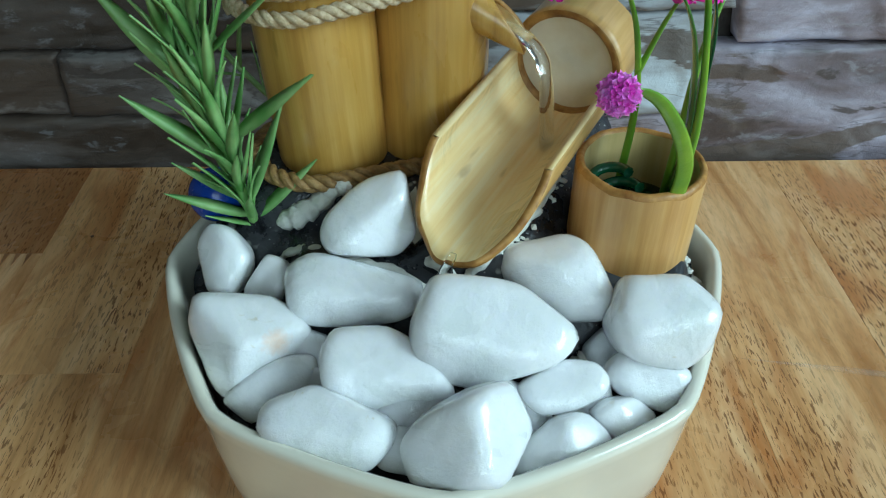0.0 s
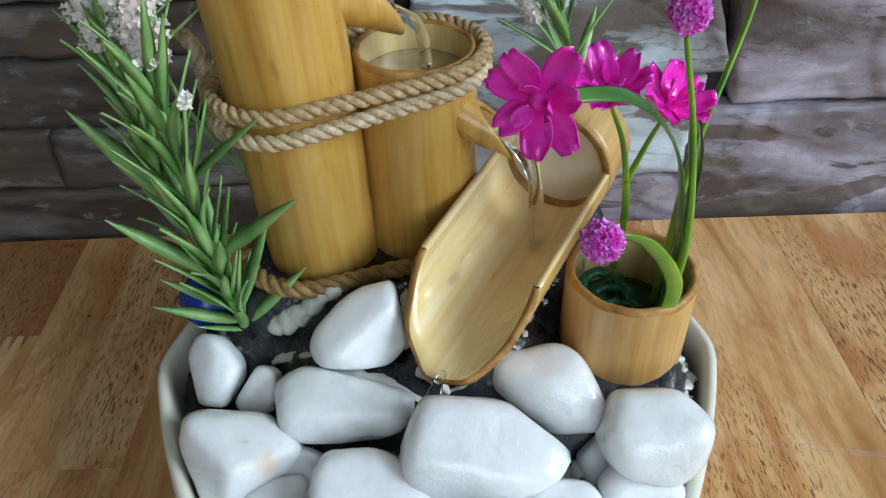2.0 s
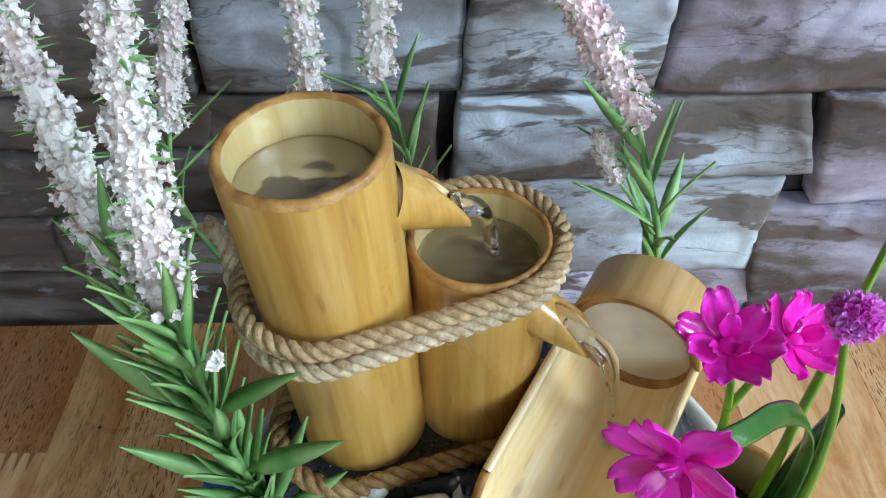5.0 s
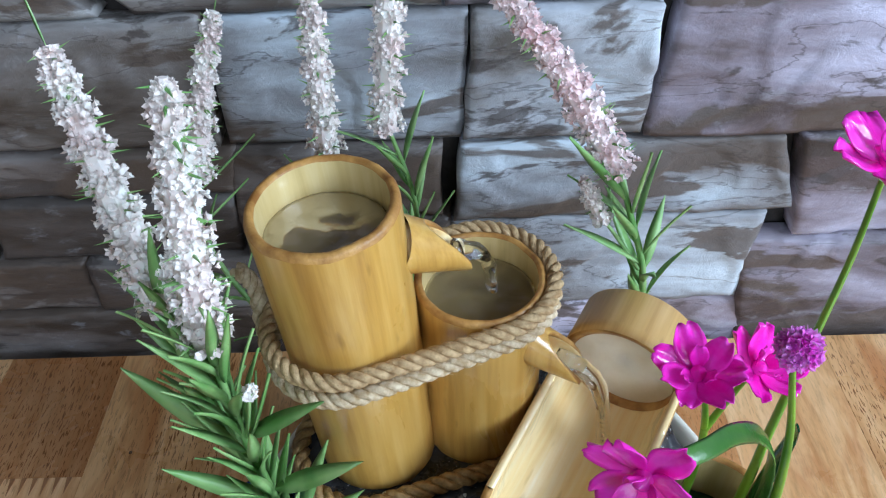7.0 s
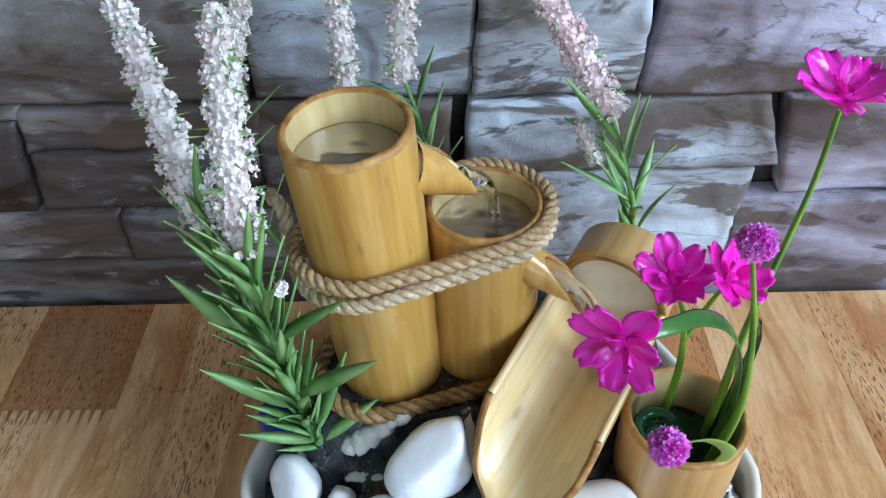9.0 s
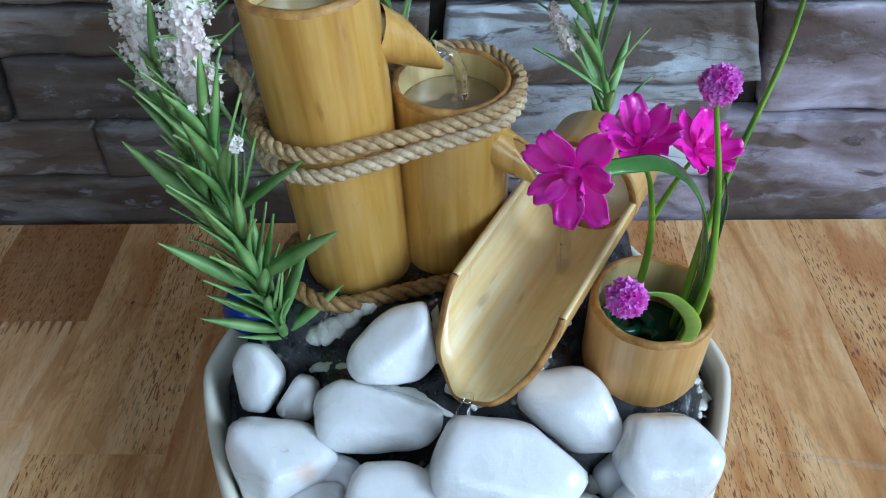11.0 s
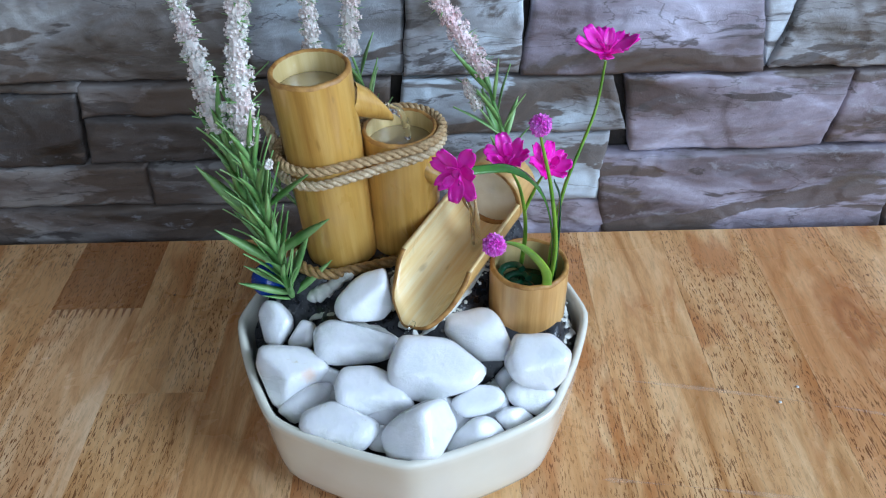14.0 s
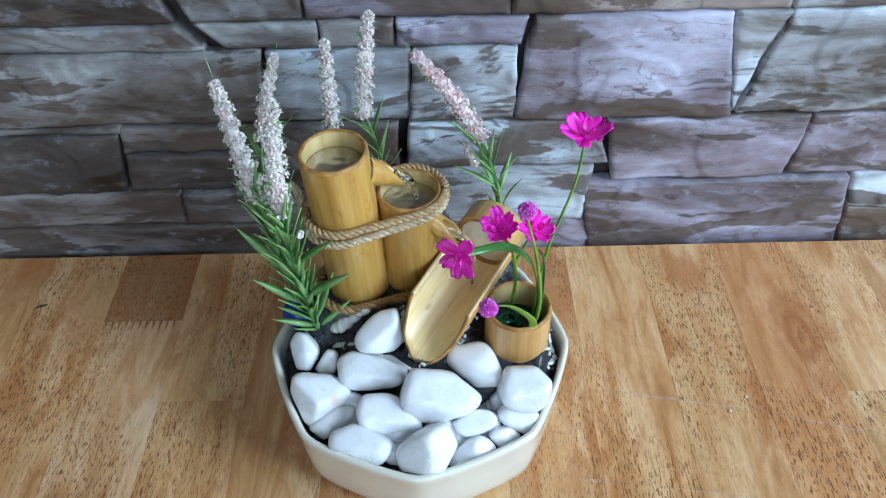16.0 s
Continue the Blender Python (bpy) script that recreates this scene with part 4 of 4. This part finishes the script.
def leaf_mesh(name, length, width, arch, mat, thick=0.0005, tip=0.9, n=7):
    """A narrow blade along +x with a raised midrib, arching downwards; lens-shaped in section."""
    g = Geo()
    rows = []
    for k in range(n + 1):
        u = k / n
        w = width * 0.5 * (math.sin(math.pi * min(1, u ** 0.75 * 0.97 + 0.03)) ** tip) + 0.0001
        z = arch * length * (u - 1.6 * u * u)
        x = length * u
        rows.append([(x, w, z + 0.22 * w), (x, 0, z + thick - 0.1 * w), (x, -w, z + 0.22 * w), (x, 0, z - thick)])
    g.grid(rows, 0, True)
    return g.mesh(name, mat)


LEAVES = [leaf_mesh("leaf", 0.030, 0.0042, 0.06, LEAF), leaf_mesh("leaf", 0.031, 0.0045, -0.02, LEAF), leaf_mesh("leaf", 0.027, 0.0040, 0.16, LEAF)]


def leaf_at(parent, at, direction, up, me, scale=1.0, roll=0.0, wide=1.0):
    d = Vector(direction).normalized()
    s = Vector(up).cross(d)
    if s.length < 0.05:
        s = Vector((1, 0, 0)).cross(d)
    s.normalize()
    m = Matrix((d, s, d.cross(s))).transposed().to_4x4()
    m = Matrix.Translation(at) @ m @ pose(0, 0, 0, roll, 0, 0) @ Matrix.Diagonal((scale, scale * wide, scale, 1))
    return part("leaf", me, parent, m=m)


def leafy_stem(plant, points, start, end, count, rg, stem_r=0.0014, size=1.0, lift=0.9):
    """A stem with narrow leaves set round it in turn between two fractions of its length."""
    o = plant.matrix_world.translation
    path = smooth_path([Vector(p) - o for p in points], 30)
    g = Geo()
    sweep(g, path, lambda u: stem_r * (1.15 - 0.6 * u), 8)
    part("stem", g.mesh("stem", LEAF), plant)
    fr = frames_along(path)
    for k in range(count):
        u = start + (end - start) * (k + 0.5) / count
        p, t, a, b = fr[min(29, int(u * 30))]
        w = k * 2.399 + rg.uniform(-0.35, 0.35)
        out = math.cos(w) * a + math.sin(w) * b
        d = out + t * rg.uniform(lift * 0.65, lift * 1.35)
        leaf_at(plant, p + out * stem_r * 0.6, d, t, rg.choice(LEAVES), size * rg.uniform(0.8, 1.12), rg.uniform(-20, 20))
    return path


def floret(g, at, d, r, rg, slot=0):
    """A tiny four-petalled bell."""
    d = d.normalized()
    s = d.cross(Vector((0.3, 0.2, 1))).normalized()
    q = d.cross(s)
    ph = rg.uniform(0, 6.28)
    for k in range(4):
        w = ph + k * math.pi / 2
        o = math.cos(w) * s + math.sin(w) * q
        e = -math.sin(w) * s + math.cos(w) * q
        tipv = at + o * r * 0.95 + d * r * rg.uniform(0.5, 1.1)
        g.add([at - d * r * 0.4, at + o * r * 0.55 + e * r * 0.5 + d * r * 0.55, tipv, at + o * r * 0.55 - e * r * 0.5 + d * r * 0.55, at + o * r * 0.35 + d * r * 0.15], [(0, 4, 1), (1, 4, 2), (2, 4, 3), (3, 4, 0), (0, 1, 2, 3)], slot)


def spike(plant, points, r, rg, density=1.0, tip_len=0.0, mat=None):
    """A flower spike: a core, hundreds of tiny florets and small green bracts."""
    o = plant.matrix_world.translation
    path = smooth_path([Vector(p) - o for p in points], 40)
    length = sum((b - a).length for a, b in zip(path, path[1:]))
    g = Geo()
    sweep(g, path, lambda u: 0.0010 + 0.45 * r * (1 - u ** 3), 8, 0)
    fr = frames_along(path)
    count = int(length / 0.000085 * density)
    for k in range(count):
        u = (k + rg.random()) / count
        p, t, a, b = fr[min(40, int(u * 40))]
        w = k * 2.399 + rg.uniform(-0.5, 0.5)
        out = math.cos(w) * a + math.sin(w) * b
        clump = 0.80 + 0.28 * math.sin(u * length / 0.0085 * 2 * math.pi)
        rr = r * (1.0 - 0.55 * u ** 2.2) * clump * rg.uniform(0.5, 0.92)
        floret(g, p + out * rr, out + t * rg.uniform(-0.1, 0.8), rg.uniform(0.0010, 0.0016), rg)
    for k in range(int(length / 0.0012)):
        u = rg.random()
        p, t, a, b = fr[min(40, int(u * 40))]
        w = rg.uniform(0, 6.28)
        out = math.cos(w) * a + math.sin(w) * b
        rr = r * (1.0 - 0.5 * u ** 2.2)
        s = t.cross(out) * 0.0006
        q0, q1 = p + out * rr * 0.5, p + out * (rr * 1.25 + 0.0008) + t * rg.uniform(-0.001, 0.002)
        g.add([q0 - s, q0 + s, q1, q0 + t * 0.0006], [(0, 1, 2), (1, 3, 2), (3, 0, 2)], 1)
    part("flower_spike", g.mesh("flower_spike", [mat or SPIKE, LEAF], False), plant, "spike of tiny white and pale pink florets")
    if tip_len:
        leaf_at(plant, path[-1], path[-1] - path[-3], (0, -1, 0.2), LEAVES[1], tip_len / 0.031, 0, 0.4)


rg = random.Random(21)
front_plant = thing("artificial_lavender", -0.0597, 0.0046, 0.0630, "plastic lavender plant with green leaves and white-pink flower spikes", "artificial plant", "plastic lavender plants")
leafy_stem(front_plant, [(-0.0597, 0.0030, 0.063), (-0.0625, 0.0000, 0.090), (-0.0660, 0.0020, 0.130), (-0.0680, 0.0050, 0.163)], 0.04, 0.97, 54, rg, 0.0017, 0.90, 2.4)
leafy_stem(front_plant, [(-0.0610, 0.0060, 0.063), (-0.0690, 0.0070, 0.095), (-0.0775, 0.0130, 0.130), (-0.0844, 0.0212, 0.162)], 0.30, 0.97, 30, rg, 0.0014, 0.88, 2.4)
for foot, tip in (((-0.0595, 0.003, 0.066), (-0.0367, 0.0055, 0.0876)), ((-0.062, 0.0005, 0.098), (-0.0326, -0.0065, 0.1235)), ((-0.0655, 0.002, 0.124), (-0.0398, -0.0044, 0.1477)), ((-0.0605, 0.003, 0.072), (-0.0464, 0.0127, 0.1045)), ((-0.066, 0.003, 0.122), (-0.0559, -0.0069, 0.1563)),
                  ((-0.060, 0.002, 0.068), (-0.0850, -0.004, 0.0815)), ((-0.0605, 0.002, 0.074), (-0.0800, -0.004, 0.0930)), ((-0.0595, 0.002, 0.064), (-0.0730, -0.006, 0.0740)), ((-0.063, 0.001, 0.090), (-0.0905, -0.002, 0.1150)), ((-0.072, 0.008, 0.112), (-0.0965, 0.0113, 0.1438))):
    a, b = Vector(foot), Vector(tip)
    leaf_at(front_plant, a - front_plant.matrix_world.translation, b - a, (0, -0.4, 1), LEAVES[1], (b - a).length / 0.031, rg.uniform(-15, 15), 1.0)
spike(front_plant, [(-0.0685, 0.0055, 0.160), (-0.0665, 0.0110, 0.190), (-0.0633, 0.0178, 0.226)], 0.0072, rg)
spike(front_plant, [(-0.0570, -0.0060, 0.1535), (-0.0562, -0.0066, 0.1555), (-0.0556, -0.0071, 0.1575)], 0.0010, rg, 0.4)
spike(front_plant, [(-0.0840, 0.0205, 0.158), (-0.0905, 0.0310, 0.190), (-0.0977, 0.0425, 0.221)], 0.0072, rg, 1.0, 0.014)

rear_plant = thing("artificial_lavender", -0.0480, 0.0700, 0.0630, "plastic lavender plant standing behind the bamboo tubes", "artificial plant", "plastic lavender plants")
leafy_stem(rear_plant, [(-0.0520, 0.0680, 0.063), (-0.0800, 0.0780, 0.090), (-0.0970, 0.0900, 0.118), (-0.0958, 0.1000, 0.143)], 0.15, 0.95, 14, rg, 0.0012, 0.8)
spike(rear_plant, [(-0.0960, 0.0990, 0.140), (-0.0890, 0.1050, 0.170), (-0.0797, 0.1100, 0.196)], 0.0058, rg, 0.9, 0.008)
leafy_stem(rear_plant, [(-0.0450, 0.0700, 0.063), (-0.0480, 0.0800, 0.100), (-0.0484, 0.0900, 0.140)], 0.2, 0.95, 10, rg, 0.0012, 0.8)
spike(rear_plant, [(-0.0484, 0.0900, 0.138), (-0.0478, 0.0950, 0.175), (-0.0472, 0.1000, 0.211)], 0.0062, rg)
leafy_stem(rear_plant, [(-0.0350, 0.0700, 0.063), (-0.0230, 0.0860, 0.100), (-0.0200, 0.0920, 0.130), (-0.0282, 0.0953, 0.164)], 0.35, 0.92, 13, rg, 0.0012, 0.8, 1.6)
spike(rear_plant, [(-0.0282, 0.0953, 0.160), (-0.0245, 0.1020, 0.195), (-0.0204, 0.1080, 0.224)], 0.0064, rg)

side_plant = thing("artificial_lavender", 0.0600, 0.0600, 0.0630, "plastic lavender plant standing behind the bamboo trough", "artificial plant", "plastic lavender plants")
leafy_stem(side_plant, [(0.0600, 0.0600, 0.063), (0.0590, 0.0620, 0.090), (0.0560, 0.0640, 0.121), (0.0490, 0.0680, 0.145), (0.0427, 0.0712, 0.164)], 0.34, 0.85, 15, rg, 0.0014, 1.0, 1.7)
spike(side_plant, [(0.0440, 0.0705, 0.160), (0.0260, 0.0690, 0.192), (0.0060, 0.0640, 0.222)], 0.0064, rg, 1.0, 0.010, SPIKE_PINK)
leafy_stem(side_plant, [(0.0545, 0.0640, 0.122), (0.0460, 0.0680, 0.134), (0.0410, 0.0700, 0.140)], 0.6, 0.8, 1, rg, 0.0008, 0.5)
spike(side_plant, [(0.0420, 0.0700, 0.139), (0.0380, 0.0712, 0.146), (0.0345, 0.0720, 0.154)], 0.0032, rg, 0.9)

# drops of water that sparkle on the black base and between the tubes
drops = thing("water_drops", 0.0, 0.0, 0.064, "scattered clear water drops on the black base", "water drops", kind="stuff")
g = Geo()
for k in range(120):
    x, y = rg.uniform(-0.055, 0.075), rg.uniform(-0.028, 0.012)
    if k % 3 == 0:
        x, y = rg.uniform(-0.024, -0.008), rg.uniform(0.008, 0.022)
    z, r = base_height(x, y) - 0.064, rg.uniform(0.0003, 0.0008)
    lathe_rows = [[(x + r * math.sin(q) * math.cos(w), y + r * math.sin(q) * math.sin(w), z + 0.8 * r * math.cos(q)) for w in (0, 1.05, 2.09, 3.14, 4.19, 5.24)] for q in (0.05, 0.6, 1.2, 1.9)]
    g.grid(lathe_rows, 0, True)
part("drop", g.mesh("drop", WATER), drops)

# ---- magenta flowers in the pot ----
flowers = thing("artificial_flowers", POT.x, POT.y, 0.0720, "plastic flowers with magenta blooms and green blades in the pot", "artificial plant")
FO = flowers.matrix_world.translation


def stalk(points, r, mat=LEAF_BLADE, flat=0.6, name="stem", taper=0.5):
    g = Geo()
    sweep(g, smooth_path([Vector(p) - FO for p in points], 26), lambda u: r * (1 - taper * u), 8, 0, flat)
    return part(name, g.mesh(name, mat), flowers)


def petal_mesh(length, width, cup, ruffle, mat, seed):
    """A broad petal along +x with a wavy, notched end."""
    g = Geo()
    rows_t, rows_b = [], []
    for i in range(9):
        u = i / 8
        w = width * 0.5 * (0.16 + 0.84 * math.sin(min(1.0, u * 1.02) ** 0.9 * math.pi * 0.80))
        row_t, row_b = [], []
        for j in range(9):
            q = j / 4 - 1
            x = length * (u - 0.10 * u * q * q - 0.09 * u ** 3 * math.exp(-(q * 5) ** 2))
            z = cup * length * (u ** 2 * 0.55 + 0.22 * q * q * u) + ruffle * u * u * math.sin(q * 5.5 + seed) + 0.0005 * noise.noise(Vector((u * 4, q * 3, seed)))
            row_t.append((x, w * q, z + 0.00022))
            row_b.append((x, w * q, z - 0.00022))
        rows_t.append(row_t)
        rows_b.append(row_b)
    g.grid(rows_t, 0)
    g.grid(rows_b, 0, flip=True)
    rim_t = rows_t[0] + [r[-1] for r in rows_t[1:]] + rows_t[-1][-2::-1] + [r[0] for r in rows_t[-2:0:-1]]
    rim_b = rows_b[0] + [r[-1] for r in rows_b[1:]] + rows_b[-1][-2::-1] + [r[0] for r in rows_b[-2:0:-1]]
    g.grid([rim_t, rim_b], 0, True, True)
    return merged(g.mesh("petal", mat))


PETALS = [petal_mesh(0.0172, 0.0108, 0.28, 0.0010, MAGENTA, k * 1.7) for k in range(3)]


def bloom(at, facing, petals, size, openness, seed):
    """A bloom that looks along facing, with a ring of petals and a second ring inside it."""
    rg = random.Random(seed)
    head = new("flower")
    head.parent = flowers
    z = Vector(facing).normalized()
    x = z.cross(Vector((0.2, 0.1, 1))).normalized()
    m = Matrix((x, z.cross(x), z)).transposed().to_4x4()
    head.matrix_local = Matrix.Translation(Vector(at) - FO) @ m
    head.empty_display_size = 0.005
    for ring, (n, s, up) in enumerate(((petals, 1.0, openness), (3, 0.6, openness + 30))):
        for k in range(n):
            a = 360 * (k + 0.5 * ring) / n + rg.uniform(-9, 9)
            part("petal", rg.choice(PETALS), head, m=pose(0, 0, 0.0012 * ring, 0, 0, a) @ pose(0.0012, 0, 0, 0, -(up + rg.uniform(-12, 12)), 0) @ Matrix.Scale(size * s * rg.uniform(0.9, 1.08), 4))
    g = Geo()
    lathe(g, [(0.0001, -0.0042), (0.0016, -0.0036), (0.0022, -0.001), (0.0019, 0.0022), (0.0001, 0.0034)], 10)
    part("flower_centre", g.mesh("flower_centre", MAGENTA), head)


def pompon(at, r, seed):
    """A ball of tiny ruffled violet florets."""
    rg = random.Random(seed)
    g = Geo()
    for k in range(100):
        zz = 1 - 2 * (k + 0.5) / 100
        w = k * 2.399
        d = Vector((math.sqrt(1 - zz * zz) * math.cos(w), math.sqrt(1 - zz * zz) * math.sin(w), zz))
        floret(g, d * r * rg.uniform(0.6, 0.8), d, r * 0.38, rg)
    part("pompon", g.mesh("pompon", VIOLET, False), flowers, "violet pompon bloom", Matrix.Translation(Vector(at) - FO))


F1, F2, F3, F4, F5, F6 = (0.0277, -0.0405, 0.1714), (0.0518, -0.0017, 0.1508), (0.0711, 0.0068, 0.1413), (0.0983, 0.0315, 0.1880), (0.0632, -0.0168, 0.1783), (0.0427, -0.0468, 0.1385)
bloom(F1, (-0.50, -0.80, 0.15), 7, 0.66, 6, 1)
bloom(F2, (-0.20, -0.40, 0.9), 7, 0.70, 26, 2)
bloom(F3, (0.35, -0.35, 0.85), 7, 0.68, 26, 3)
bloom(F4, (0.05, -0.1, 1.0), 7, 0.84, 16, 4)
pompon(F5, 0.0046, 5)
pompon(F6, 0.0047, 6)
stalk([(0.0720, -0.0150, 0.074), (0.0745, -0.0170, 0.110), (0.0700, -0.0175, 0.145), (0.0634, -0.0166, 0.173)], 0.0022)
stalk([(0.0735, -0.0050, 0.074), (0.0755, -0.0028, 0.105), (0.0768, -0.0005, 0.118), (0.0808, 0.0050, 0.1345), (0.0880, 0.0145, 0.1480), (0.0950, 0.0240, 0.1635), (0.0980, 0.0300, 0.1840)], 0.0020)
stalk([(0.0600, 0.0010, 0.074), (0.0625, 0.0040, 0.105), (0.0590, 0.0030, 0.130), (0.0525, -0.0005, 0.147)], 0.0015)
stalk([(0.0612, 0.0038, 0.118), (0.0660, 0.0055, 0.130), (0.0705, 0.0072, 0.139)], 0.0013)
stalk([(0.0715, -0.0140, 0.074), (0.0738, -0.0135, 0.105), (0.0692, -0.0162, 0.135), (0.0608, -0.0202, 0.1524), (0.0507, -0.0265, 0.1630), (0.0420, -0.0330, 0.1680), (0.0310, -0.0385, 0.1705)], 0.0034, LEAF_STRAP, 0.16, "strap_leaf", 0.45)
stalk([(0.0755, -0.0090, 0.074), (0.0770, -0.0070, 0.105), (0.0755, -0.0110, 0.135), (0.0710, -0.0170, 0.150)], 0.0046, LEAF_DARK, 0.25, "blade", 0.75)
stalk([(0.0700, -0.0180, 0.074), (0.0702, -0.0265, 0.100), (0.0652, -0.0340, 0.1165), (0.0562, -0.0408, 0.1315), (0.0490, -0.0450, 0.1380), (0.0440, -0.0465, 0.1385)], 0.0027, LEAF_BLADE, 0.18, "strap_leaf", 0.55)
# coiled dark green wire in the pot
for cx, cy, cr, cz in ((0.0575, -0.0120, 0.0060, 0.0875), (0.0600, -0.0160, 0.0050, 0.0850), (0.0550, -0.0080, 0.0055, 0.0905)):
    stalk([(cx + cr * math.cos(0.75 * k), cy + cr * math.sin(0.75 * k), cz - 0.0008 * k) for k in range(11)], 0.0018, LEAF_DARK, 1.0, "wire_coil", 0.1)
g = Geo()
lathe(g, [(0.0165, 0.0), (0.0165, 0.004), (0.010, 0.0055), (0.001, 0.006)], 32)
part("pot_filling", g.mesh("pot_filling", LEAF_DARK), flowers, "dark green filling in the pot", Matrix.Translation((0, 0, 0.0)))

# ---- water ----


def water_disc(x, y, z, r, label, depth):
    o = thing("water_surface", x, y, z, label, "water", kind="structure")
    g = Geo()
    rows = []
    for i in range(15):
        rr = r * i / 14 + 0.0001
        rows.append([(rr * math.cos(a), rr * math.sin(a), 0.0003 * noise.noise(Vector((rr * math.cos(a) * 200, rr * math.sin(a) * 240, x * 90)))) for a in (2 * math.pi * k / 40 for k in range(40))])
    rows.append([(r * math.cos(2 * math.pi * k / 40), r * math.sin(2 * math.pi * k / 40), -depth) for k in range(40)])
    rows.append([(0.0001 * math.cos(2 * math.pi * k / 40), 0.0001 * math.sin(2 * math.pi * k / 40), -depth) for k in range(40)])
    g.grid(rows, 0, True)
    part("water", g.mesh("water", MURKY), o)


water_disc(TALL.x, TALL.y, 0.1755, 0.0164, "rippling clear water in the tall tube", 0.020)
water_disc(MID.x, MID.y, 0.1375, 0.0168, "rippling clear water in the shorter tube", 0.016)


def stream(points, r0, r1, label):
    o = thing("water_stream", *points[0], label, "water", kind="structure")
    p0 = Vector(points[0])
    g = Geo()
    sweep(g, smooth_path([Vector(p) - p0 for p in points], 24), lambda u: (r0 + (r1 - r0) * u) * (1 + 0.25 * noise.noise(Vector((u * 8, r0 * 900, 0)))), 12, 0, 0.55)
    part("water", g.mesh("water", WATER), o)


stream([(-0.0060, 0.0385, 0.1575), (0.0000, 0.0410, 0.1540), (0.0030, 0.0420, 0.1480), (0.0040, 0.0425, 0.1380)], 0.0042, 0.0030, "clear water pouring into the shorter tube")
stream([(0.0230, 0.0275, 0.1225), (0.0320, 0.0250, 0.1180), (0.0370, 0.0215, 0.1080), (0.0388, 0.0158, 0.0835)], 0.0034, 0.0042, "clear water pouring into the trough")
stream([(0.0060, -0.0330, 0.0800), (0.0035, -0.0390, 0.0775), (0.0035, -0.0420, 0.0700), (0.0050, -0.0440, 0.0640)], 0.0010, 0.0046, "clear water running from the trough onto a pebble")
